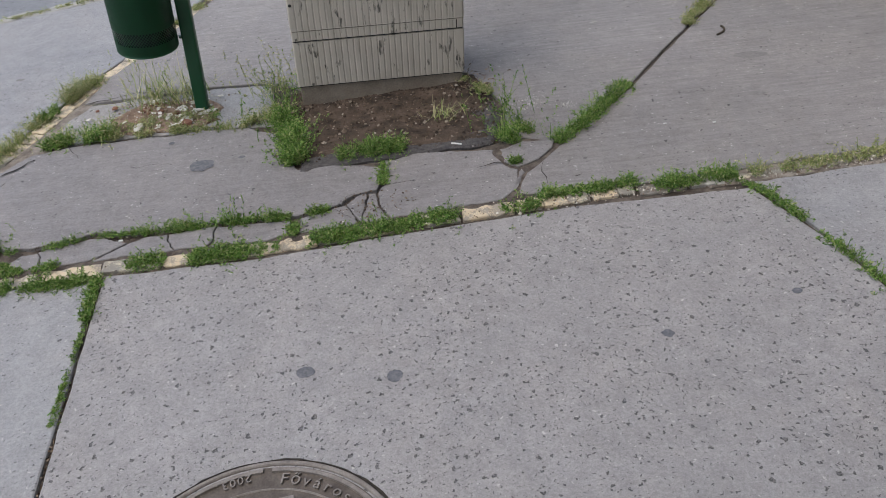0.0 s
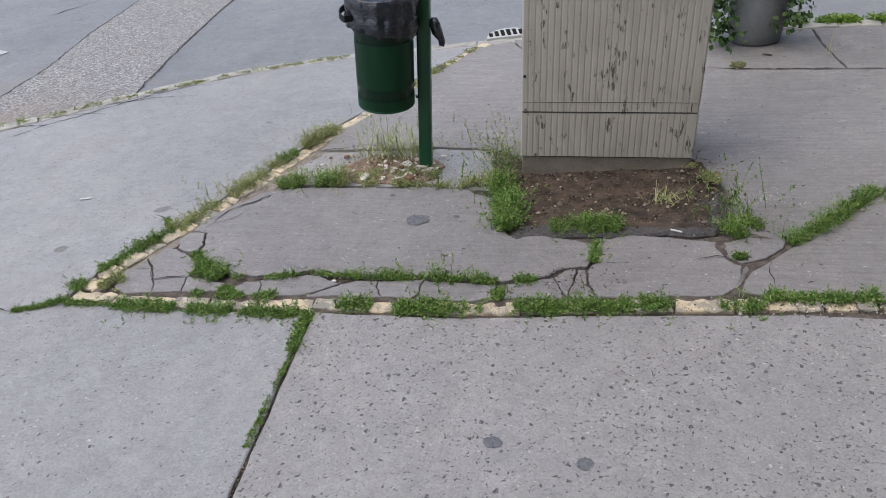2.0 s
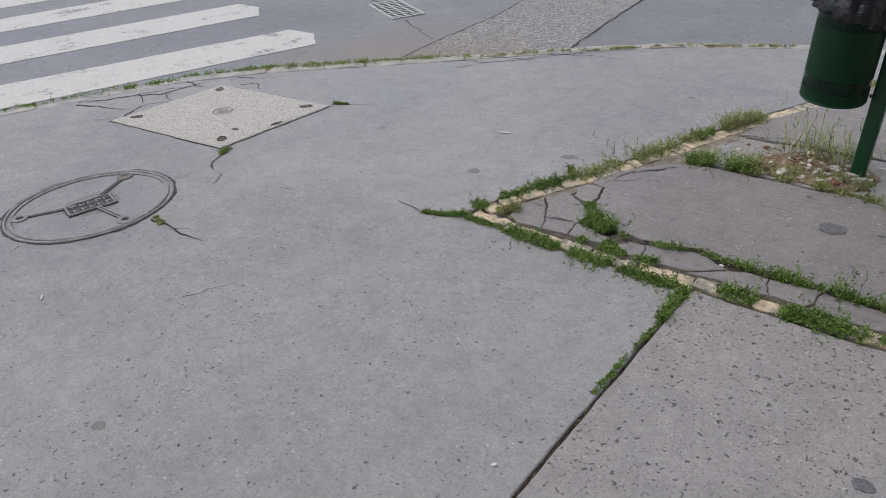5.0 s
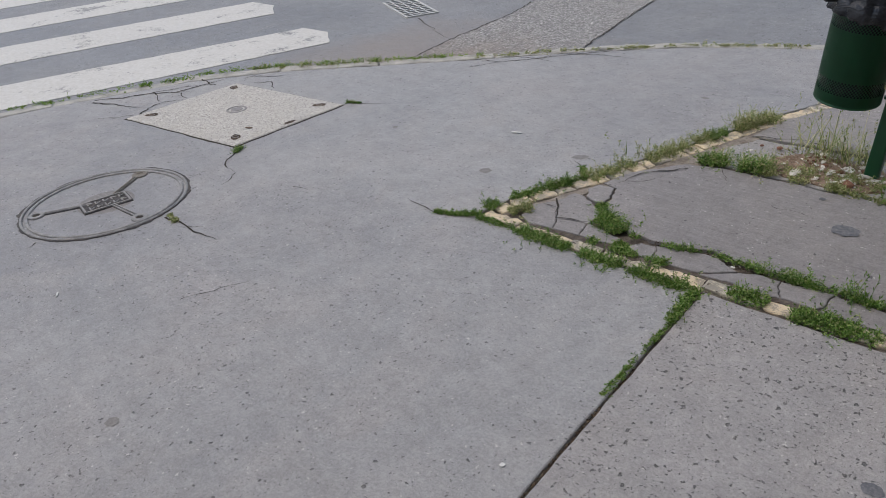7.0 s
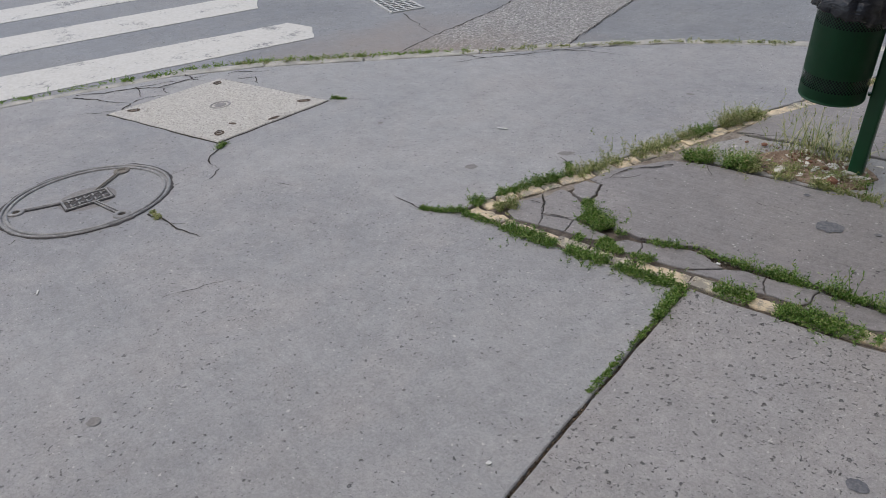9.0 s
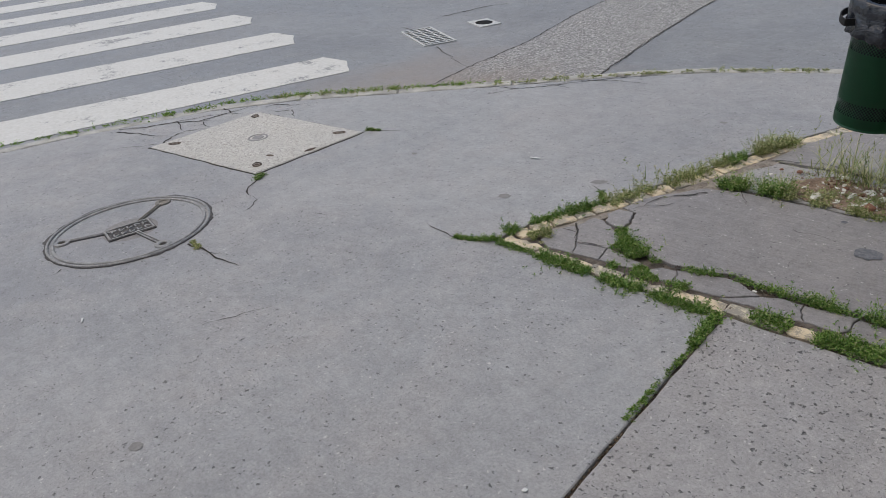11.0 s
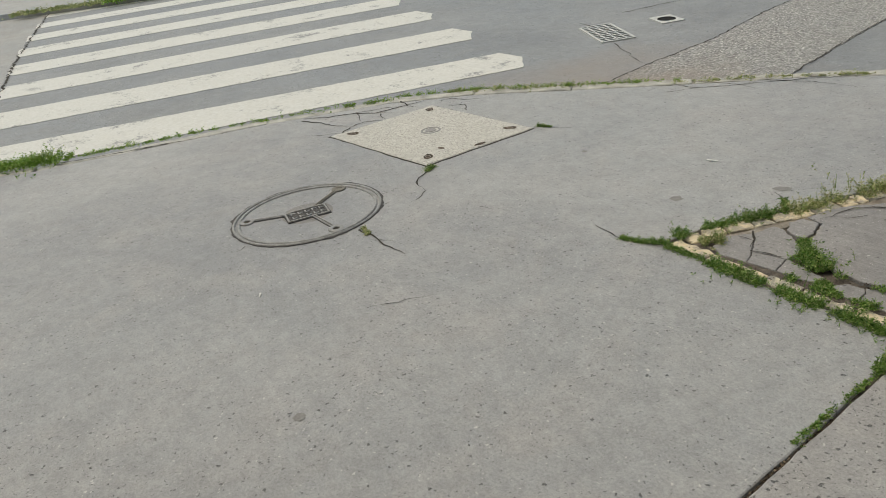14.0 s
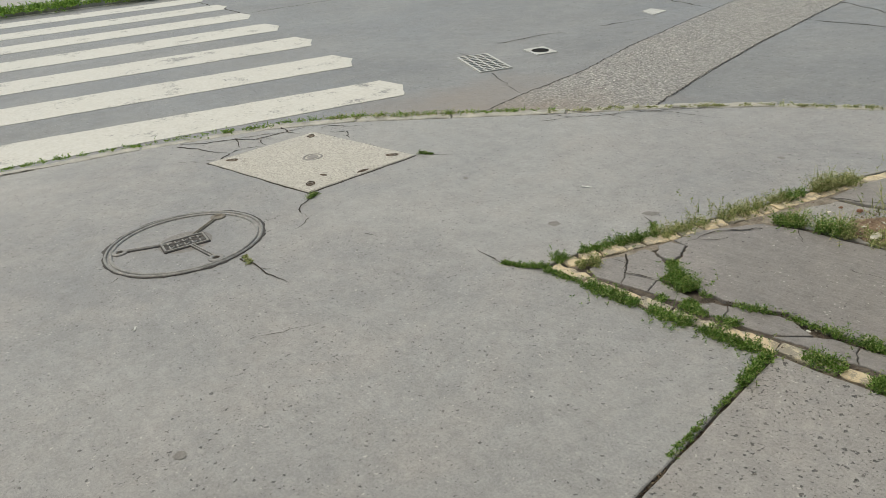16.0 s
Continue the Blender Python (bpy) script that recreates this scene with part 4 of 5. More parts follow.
PALESTEEL = plain("pale_worn_casting", (0.42, 0.42, 0.41), (0.6, 0.6, 0.58), 40, 0.6)


def quad_grate(name, label, c4, nx_, ny_, frame_w, bar_w, mat, z):
    """A grating between four corners: frame, bars both ways and a near-black block painted as the shade of the pit
    below.
    """
    P = [Vector((*p, 0)) for p in c4]
    base = P[0]
    ux, uy = P[3] - P[0], P[1] - P[0]
    lx, ly = ux.length, uy.length
    top = thing(name, label, "drain grate", Matrix.Translation((base.x, base.y, z)) @ Matrix.Rotation(math.atan2(ux.y, ux.x), 4, "Z"))
    b = box(bmesh.new(), 0.01, lx - 0.01, 0.01, ly - 0.01, -0.02, 0.0015)
    part("pit", b, HOLE, top)
    b = bmesh.new()
    for x0, x1, y0, y1 in ((0, lx, 0, frame_w), (0, lx, ly - frame_w, ly), (0, frame_w, frame_w, ly - frame_w), (lx - frame_w, lx, frame_w, ly - frame_w)):
        box(b, x0, x1, y0, y1, -0.02, 0.012, 0.003)
    part("frame", b, mat, top)
    for i in range(1, nx_):
        x = lx * i / nx_
        part("bar", box(bmesh.new(), x - bar_w / 2, x + bar_w / 2, frame_w, ly - frame_w, -0.01, 0.011, 0.002), mat, top)
    for j in range(1, ny_):
        y = ly * j / ny_
        part("cross_bar", box(bmesh.new(), frame_w, lx - frame_w, y - bar_w * 0.35, y + bar_w * 0.35, -0.01, 0.0095, 0.002), mat, top)
    return top


quad_grate("road_drain", "worn pale iron road drain grate with rows of slots", [(-4.38, 2.72), (-4.29, 2.99), (-3.71, 2.68), (-3.77, 2.41)], 10, 4, 0.02, 0.02, PALESTEEL, ROAD_Z)
SD = thing("valve_box", "small square pale road box with a round black hole", "valve box", Matrix.Translation((-3.885, 3.275, ROAD_Z)) @ Matrix.Rotation(-0.42, 4, "Z"))
b = bmesh.new()
outer = [b.verts.new((x, y, 0.008)) for x, y in ((-0.15, -0.1), (0.15, -0.1), (0.15, 0.1), (-0.15, 0.1))]
rimv = [b.verts.new((0.095 * math.cos(2 * math.pi * (k + 0.5) / 32), 0.075 * math.sin(2 * math.pi * (k + 0.5) / 32), 0.008)) for k in range(32)]
low = [b.verts.new((v.co.x, v.co.y, 0.0)) for v in outer]
bmesh.ops.triangle_fill(b, edges=[b.edges.new((outer[i], outer[(i + 1) % 4])) for i in range(4)] + [b.edges.new((rimv[i], rimv[(i + 1) % 32])) for i in range(32)], use_beauty=True)
for i in range(4):
    b.faces.new((low[i], low[(i + 1) % 4], outer[(i + 1) % 4], outer[i]))
part("frame", b, PALESTEEL, SD)
b = bmesh.new()
lathe(b, [(0.094, 0.007), (0.09, 0.003), (0.0005, 0.002)], 32)
b.transform(Matrix.Diagonal((1, 0.79, 1, 1)))
part("hole", b, HOLE, SD)
b = slab_mesh([(-4.22, 5.26), (-4.23, 5.44), (-3.99, 5.37), (-3.98, 5.13)], top=ROAD_Z + 0.008, thick=0.03, rough=0.004)
tagged(new("road_box_lid", mesh_of(b, "road_box_lid", PALESTEEL)), "small pale square metal lid set in the road", "utility lid")

KG = thing("kerb_drain", "half-round pale kerb drain grate with black slots", "drain grate", Matrix.Translation((0.28, 2.93, -0.02)) @ Matrix.Rotation(0.25, 4, "Z") @ Matrix.Rotation(radians(3), 4, "X"))
b = bmesh.new()
arc = [(0.15 * math.cos(math.pi * k / 20), 0.17 * math.sin(math.pi * k / 20)) for k in range(21)]
lo = [b.verts.new((x, y, 0.0)) for x, y in arc]
hi = [b.verts.new((x * 0.96, y * 0.96, 0.03)) for x, y in arc]
b.faces.new(hi)
for i in range(21):
    j = (i + 1) % 21
    b.faces.new((lo[i], lo[j], hi[j], hi[i]))
part("casting", b, PALESTEEL, KG)
for k in range(-3, 4):
    x = k * 0.038
    top_y = 0.135 * math.sqrt(max(0.12, 1 - (x / 0.15) ** 2))
    # solid black block on the casting, painting the shade of a slot
    b = box(bmesh.new(), x - 0.012, x + 0.012, 0.025, top_y, 0.028, 0.0335, 0.004)
    part("slot", b, HOLE, KG, "black block painted as the shade in a slot")


# ---- cabinet ----
LEAN = Matrix.Rotation(radians(3.5), 4, "Y")
CB = thing("utility_cabinet", "dirty cream ribbed street utility cabinet standing in bare earth", "utility cabinet",
           Matrix.Translation((0.574, 0.955, 0)) @ Matrix.Rotation(math.atan2(0.055, 0.66), 4, "Z") @ LEAN)
W, D = 0.676, 0.36


def ribbed(z0, z1, ribs=27, inset=0.0):
    """A box whose front has shallow upright ribs."""
    b = bmesh.new()
    x0, x1 = inset, W - inset
    margin = 0.022
    pts = [(x0, D), (x0, inset + 0.006), (x0 + 0.006, inset)]
    w = (x1 - x0 - 2 * margin) / ribs
    for k in range(ribs):
        s = x0 + margin + w * k
        pts += [(s, inset), (s + w * 0.12, inset + 0.001), (s + w * 0.26, inset + 0.001), (s + w * 0.4, inset)]
    pts += [(x1 - 0.006, inset), (x1, inset + 0.006), (x1, D)]
    lo_ = [b.verts.new((x, y, z0)) for x, y in pts]
    hi_ = [b.verts.new((x, y, z1)) for x, y in pts]
    n = len(pts)
    for i in range(n):
        f_ = b.faces.new((lo_[i], lo_[(i + 1) % n], hi_[(i + 1) % n], hi_[i]))
        f_.material_index = int(3 <= i < n - 3 and (i - 3) % 4 == 1)
    b.faces.new(hi_)
    b.faces.new(list(reversed(lo_)))
    return b


part("plinth", box(bmesh.new(), 0.008, W - 0.008, 0.008, D, -0.08, 0.096, 0.004), PLINTH, CB, "brownish stained plinth")
part("seam", box(bmesh.new(), 0.006, W - 0.006, 0.007, D - 0.01, 0.094, 0.332), SEAM, CB, "dark seam")
# groove faces a little darker than the panel
GROOVE = plain("dark_rib_grooves", (0.33, 0.3, 0.25), (0.5, 0.46, 0.4), 18, 0.8)
part("base_panel", ribbed(0.1, 0.282), (CABINET, GROOVE), CB)
part("seam_strip", ribbed(0.2885, 0.3255, inset=0.001), (CABINET, GROOVE), CB, "narrow panel between two seams")
DOOR = part("door", ribbed(0.328, 1.2), (CABINET, GROOVE), CB, "large ribbed door with dark streaks")
part("roof", box(bmesh.new(), -0.02, W + 0.02, -0.02, D + 0.02, 1.202, 1.25, 0.012), CABINET, CB)
b = bmesh.new()
bmesh.ops.create_uvsphere(b, u_segments=10, v_segments=6, radius=0.006, matrix=Matrix.Translation((0.012, 0.0, 0.43)))
part("rivet", b, SEAM, DOOR)
part("latch_mark", box(bmesh.new(), W - 0.032, W - 0.029, -0.001, 0.004, 0.288, 0.323), SEAM, CB)


# ---- bin ----
BIN = thing("litter_bin", "dark green litter bin on a leaning post with black bag", "litter bin",
            Matrix.Translation((0.15, 1.075, 0)) @ Matrix.Rotation(radians(6.0), 4, Vector((0.25, 1, 0))))
part("post", box(bmesh.new(), -0.027, 0.027, -0.02, 0.02, -0.15, 0.86, 0.008), ENAMEL, BIN)
part("post_cap", box(bmesh.new(), -0.029, 0.029, -0.022, 0.022, 0.861, 0.872, 0.004), ENAMEL, BIN)
BC = Vector((-0.147, -0.06))
RB = 0.117


def perforated(z0, z1, holes):
    """The bin's wall: a thin drum with rows of real diamond holes between two heights."""
    b = bmesh.new()
    n = 128
    levels = [z0]
    for h0, h1, rows in holes:
        levels += [h0 + (h1 - h0) * k / (2 * rows) for k in range(2 * rows + 1)]
    levels.append(z1)
    rr_ = lambda z: RB * (0.985 + 0.015 * (z - z0) / (z1 - z0))
    V = [[b.verts.new((rr_(z) * math.cos(2 * math.pi * i / n), rr_(z) * math.sin(2 * math.pi * i / n), z)) for i in range(n)] for z in levels]
    for li in range(len(levels) - 1):
        mid = (levels[li] + levels[li + 1]) / 2
        band = any(h0 < mid < h1 for h0, h1, _ in holes)
        for i in range(n):
            if band and (i + li) % 2 == 0 and i % 2 == 0 or band and li % 2 == 1 and i % 2 == 1 and (i + li) % 2 == 0:
                continue
            b.faces.new((V[li][i], V[li][(i + 1) % n], V[li + 1][(i + 1) % n], V[li + 1][i]))
    bmesh.ops.solidify(b, geom=list(b.faces), thickness=0.003)
    return b


b = perforated(0.285, 0.7, [(0.323, 0.373, 4), (0.552, 0.59, 3)])
b.transform(Matrix.Translation((BC.x, BC.y, 0.028)))
part("drum", b, ENAMEL, BIN, smooth=False)
b = bmesh.new()
lathe(b, [(0.0005, 0.287), (RB * 0.97, 0.287), (RB * 0.99, 0.281), (RB * 0.97, 0.276), (0.0005, 0.278)], 48)
b.transform(Matrix.Translation((BC.x, BC.y, 0.028)))
part("bottom", b, ENAMEL, BIN)
b = bmesh.new()
lathe(b, [(RB * 0.9, 0.29), (RB * 0.93, 0.4), (RB * 0.95, 0.7)], 40)
b.transform(Matrix.Translation((BC.x, BC.y, 0.028)))
part("inner_liner", b, LINER, BIN, "black bag inside the drum")
b = bmesh.new()
bar(b, (BC.x + 0.11, BC.y + 0.05), (-0.01, 0.0), 0.02, 0.316, 0.326)
part("lower_bracket", b, ENAMEL, BIN)
b = bmesh.new()
bar(b, (BC.x + 0.11, BC.y + 0.05), (-0.01, 0.0), 0.025, 0.6, 0.612)
part("upper_bracket", b, ENAMEL, BIN)
# the bag folded over the rim
b = bmesh.new()
nb = 96
prof = [(0.112, 0.6), (0.116, 0.74), (0.126, 0.758), (0.144, 0.752), (0.142, 0.715), (0.136, 0.68), (0.140, 0.678), (0.132, 0.652), (0.141, 0.632), (0.127, 0.612)]
V = []
for k, (q, z) in enumerate(prof):
    row = []
    for i in range(nb):
        t = 2 * math.pi * i / nb
        c, s = math.cos(t), math.sin(t)
        wr = noise.noise(Vector((c * 3, s * 3, z * 14))) * 0.014 + noise.noise(Vector((c * 9, s * 9, z * 25 + 4))) * 0.007
        q2 = q + wr * (0.3 if k < 3 else 1)
        z2 = z + (noise.noise(Vector((c * 4, s * 4, 9))) * 0.03 + 0.02 * math.cos(t - 3.6) if k == len(prof) - 1 else noise.noise(Vector((c * 2, s * 2, 3))) * 0.012)
        row.append(b.verts.new((BC.x + q2 * c, BC.y + q2 * s, z2)))
    V.append(row)
for u_, v_ in zip(V, V[1:]):
    for i in range(nb):
        b.faces.new((u_[i], u_[(i + 1) % nb], v_[(i + 1) % nb], v_[i]))
part("liner_bag", b, LINER, BIN, "crumpled black plastic bag folded over the rim", smooth=True)
# loose knot of the bag at the post
b = bmesh.new()
lathe(b, [(0.001, 0.0), (0.014, -0.006), (0.021, -0.03), (0.02, -0.06), (0.016, -0.09), (0.014, -0.11), (0.001, -0.122)], 14)
for v in b.verts:
    v.co += Vector((noise.noise(v.co * 40), noise.noise(v.co * 40 + Vector((9, 0, 0))), 0)) * 0.008
b.transform(Matrix.Translation((0.035, -0.005, 0.65)) @ Euler((0, radians(-22), 0)).to_matrix().to_4x4())
part("bag_knot", b, LINER, BIN, smooth=True)
# hinged hoop
b = bmesh.new()
for k in range(18):
    t0, t1 = radians(165 + 60 * k / 18), radians(165 + 60 * (k + 1) / 18)
    bar(b, (BC.x + 0.165 * math.cos(t0), BC.y + 0.165 * math.sin(t0)), (BC.x + 0.165 * math.cos(t1), BC.y + 0.165 * math.sin(t1)), 0.004, 0.665, 0.69)
for t in (165, 225):
    c, s = math.cos(radians(t)), math.sin(radians(t))
    bar(b, (BC.x + 0.165 * c, BC.y + 0.165 * s), (BC.x + 0.125 * c, BC.y + 0.125 * s), 0.004, 0.665, 0.69)
part("hoop", b, RUBBER, BIN, "black hoop")


# ---- planter ----
PL = thing("planter", "grey cylindrical concrete planter overgrown with ivy", "planter", pose(1.69, 2.7, 0))
b = bmesh.new()
lathe(b, [(0.0005, 0.0), (0.12, 0.0), (0.135, 0.012), (0.148, 0.1), (0.16, 0.35), (0.168, 0.55), (0.17, 0.575), (0.16, 0.58), (0.14, 0.575), (0.135, 0.5), (0.0005, 0.49)], 40)
part("pot", b, PLANTER, PL, smooth=True)


# ---- car ----
KS = 0.74
CAR = thing("car", "dark grey small car with silver five-spoke alloy wheels, parked", "car",
            Matrix.Translation((2.7, 1.97, 0)) @ Matrix.Rotation(math.atan2(-0.39, 0.92), 4, "Z") @ Matrix.Scale(KS, 4))
# the car's own axes: x backward, y to its far side; its near side lies at y = 0
side = [(0.43, 0.3), (0.5, 0.42), (0.49, 0.62), (0.4, 0.8), (-0.1, 0.95), (-0.75, 1.38), (-1.9, 1.42), (-2.75, 1.1), (-2.95, 0.95), (-3.0, 0.5), (-2.92, 0.3)]


def arch(cx, r0, n=10):
    return [(cx + r0 * math.cos(t), 0.3 + r0 * math.sin(t)) for t in [math.pi * k / n for k in range(n + 1)]]


outline = side + list(reversed(arch(-2.45, 0.36))) + [(-2.0, 0.22), (-0.45, 0.22)] + list(reversed(arch(0.0, 0.36))) + [(0.4, 0.28)]
WD = 1.62
b = bmesh.new()
near_, far_ = [], []
for x, z in outline:
    tuck = 0.0 if z < 0.85 else (z - 0.85) * 0.35
    near_.append(b.verts.new((-x, -0.02 + tuck, z)))
    far_.append(b.verts.new((-x, WD - tuck, z)))
n = len(outline)
for i in range(n):
    b.faces.new((near_[i], near_[(i + 1) % n], far_[(i + 1) % n], far_[i]))
b.faces.new(list(reversed(near_)))
b.faces.new(far_)
bmesh.ops.recalc_face_normals(b, faces=b.faces)
bmesh.ops.bevel(b, geom=[e for e in b.edges if len(e.link_faces) == 2 and abs(e.verts[0].co.y - e.verts[1].co.y) < 0.5], offset=0.025, segments=2, affect="EDGES")
body = part("body", b, CARPAINT, CAR)
# black box set extra low, standing in for the shade below the sill
part("underbody", box(bmesh.new(), 0.33, 2.1, 0.02, WD - 0.02, 0.1, 0.3, 0.02), RUBBER, CAR, "black underbody, lowered to stand for the shade under the car")
part("sill_trim", box(bmesh.new(), 0.42, 2.02, -0.034, -0.02, 0.24, 0.262, 0.003), CHROME, CAR, "thin bright sill strip")
part("bumper", box(bmesh.new(), -0.53, -0.4, 0.0, WD, 0.24, 0.4, 0.04), RUBBER, CAR, "dark plastic bumper")
part("side_window", slab_mesh([(0.25, 0.0), (0.78, 0.4), (1.85, 0.43), (2.5, 0.16), (2.5, 0.0)], thick=0.01, rough=0, step=1), CARGLASS, CAR).matrix_local = Matrix.Translation((0, -0.018, 0.9)) @ Euler((radians(90 - 19), 0, 0)).to_matrix().to_4x4()


def wheel(x, y, flip):
    w = thing("wheel", "", "")
    w.parent = CAR
    w.matrix_local = Matrix.Translation((x, y, 0.305)) @ Matrix.Rotation(radians(90 if not flip else -90), 4, "X")
    b = bmesh.new()
    lathe(b, [(0.208, -0.09), (0.25, -0.095), (0.29, -0.085), (0.305, -0.06), (0.308, 0.0), (0.305, 0.06), (0.29, 0.085), (0.25, 0.095), (0.21, 0.085)], 56)
    part("tyre", b, RUBBER, w, "black rubber tyre", smooth=True)
    b = bmesh.new()
    lathe(b, [(0.215, 0.082), (0.21, 0.09), (0.2, 0.085), (0.19, 0.06), (0.185, -0.05), (0.0005, -0.055)], 56)
    rim = part("rim", b, ALLOY, w, "silver alloy rim", smooth=True)
    b = bmesh.new()
    lathe(b, [(0.17, -0.03), (0.165, -0.01), (0.0005, -0.01)], 40)
    part("brake_disc", b, RUBBER, w)
    for k in range(5):
        t = 2 * math.pi * k / 5 + 0.31
        b = bmesh.new()
        pts = [(0.03, -0.05), (0.2, -0.062), (0.2, 0.062), (0.03, 0.05)]
        lo_ = [b.verts.new((px, py, 0.03)) for px, py in pts]
        hi_ = [b.verts.new((px, py * 0.86, 0.07 if px < 0.1 else 0.075)) for px, py in pts]
        b.faces.new(hi_)
        for i in range(4):
            b.faces.new((lo_[i], lo_[(i + 1) % 4], hi_[(i + 1) % 4], hi_[i]))
        b.transform(Matrix.Rotation(t, 4, "Z"))
        part("spoke", b, ALLOY, rim)
    b = bmesh.new()
    lathe(b, [(0.058, 0.06), (0.055, 0.08), (0.03, 0.084), (0.0005, 0.084)], 28)
    part("hub_cap", b, ALLOY, rim)
    for k in range(5):
        t = 2 * math.pi * k / 5
        b = bmesh.new()
        lathe(b, [(0.009, 0.07), (0.009, 0.09), (0.0005, 0.092)], 8)
        b.transform(Matrix.Translation((0.042 * math.cos(t), 0.042 * math.sin(t), 0)))
        part("wheel_nut", b, SEAM, rim)
    return w


wheel(0.0, 0.08, False)
wheel(2.45, 0.08, False)
wheel(0.0, WD - 0.08, True)
wheel(2.45, WD - 0.08, True)


# ---- rubble and litter ----
def chip_mesh(seed, sx, sy, sz, mat):
    b = bmesh.new()
    bmesh.ops.create_icosphere(b, subdivisions=1, radius=1.0)
    for v in b.verts:
        v.co *= 1 + 0.75 * noise.noise(v.co * 1.7 + Vector((seed * 3.7, 0, 0)))
        v.co = Vector((v.co.x * sx, v.co.y * sy, max(v.co.z, -0.35) * sz))
    return mesh_of(b, "stone_chip", mat)


def litter(name, label, category, me, x, y, z, rz, group=""):
    o = new(name, me)
    o.matrix_world = pose(x, y, z, 0, 0, rz)
    return tagged(o, label, category, group)


r = random.Random(21)
pale = [chip_mesh(k, 1.15, 0.6, 0.24, STONE) for k in range(5)]
grey = [chip_mesh(k + 20, 1, 0.8, 0.6, PLINTH) for k in range(3)]
red = [chip_mesh(k + 10, 1, 0.75, 0.55, BRICKRED) for k in range(3)]
for k in range(72):
    x, y = r.gauss(0.0, 0.12), r.uniform(0.92, 1.18)
    s = r.uniform(0.005, 0.018) if k > 7 else r.uniform(0.02, 0.034)
    isred = r.random() < 0.17
    o = litter("brick_chip" if isred else "stone_chip", "broken red brick fragment among the rubble" if isred else "pale mortar fragment lying by the bin post",
               "rubble", r.choice(red if isred else pale), x - 0.02, y, s * 0.1 + 0.004, r.uniform(0, 360), "rubble by the bin")
    o.scale = (s, s, s)
o = litter("stone_chip", "pale mortar lump at the foot of the bin post", "rubble", pale[1], 0.175, 1.03, 0.004, 20, "rubble by the bin")
o.scale = (0.035, 0.03, 0.03)
for k in range(34):
    x, y = r.uniform(0.5, 1.34), r.uniform(0.55, 0.97)
    s = r.uniform(0.003, 0.009)
    o = litter("soil_crumb", "small grey stone lying on the bare earth", "pebble", r.choice(grey), x, y, 0.018 if y < 0.85 else 0.035, r.uniform(0, 360), "pebbles on the earth")
    o.scale = (s, s, s)
b = bmesh.new()
for k in range(8):
    t0, t1 = k / 8, (k + 1) / 8
    f_ = lambda t: (0.03 * math.sin(t * 2.6), 0.1 * t)
    bar(b, f_(t0), f_(t1), 0.008, 0, 0.007)
litter("dead_twig", "short curved dark twig lying on the apron", "twig", mesh_of(b, "dead_twig", TWIG), 2.37, 1.2, 0.001, -20)
for k, (x, y, l, w, rz) in enumerate([(-1.32, 0.745, 0.05, 0.009, 15), (0.0, -0.975, 0.012, 0.01, 0), (1.17, 0.53, 0.04, 0.008, -25), (0.6, 0.72, 0.03, 0.012, -40),
                                      (1.93, 0.5, 0.012, 0.006, 0), (2.1, 0.47, 0.01, 0.006, 0), (-1.75, -1.3, 0.03, 0.006, -30), (1.72, 2.42, 0.05, 0.012, -30), (0.03, 0.16, 0.014, 0.01, 0)]):
    b = box(bmesh.new(), -l / 2, l / 2, -w / 2, w / 2, 0, 0.002)
    bmesh.ops.subdivide_edges(b, edges=b.edges[:], cuts=2)
    for v in b.verts:
        v.co += Vector((0.15 * w * noise.noise(v.co * 90 + Vector((k, 0, 0))), 0.25 * w * noise.noise(v.co * 90 + Vector((0, k, 0))), 0.0015 * abs(noise.noise(v.co * 70 + Vector((k, k, 0))))))
    litter("paper_scrap", "small pale scrap of litter on the paving", "litter", mesh_of(b, "paper_scrap", PAPER if k != 7 else TWIG), x, y, 0.0025 if y < 0.5 else 0.004, rz, "litter scraps")


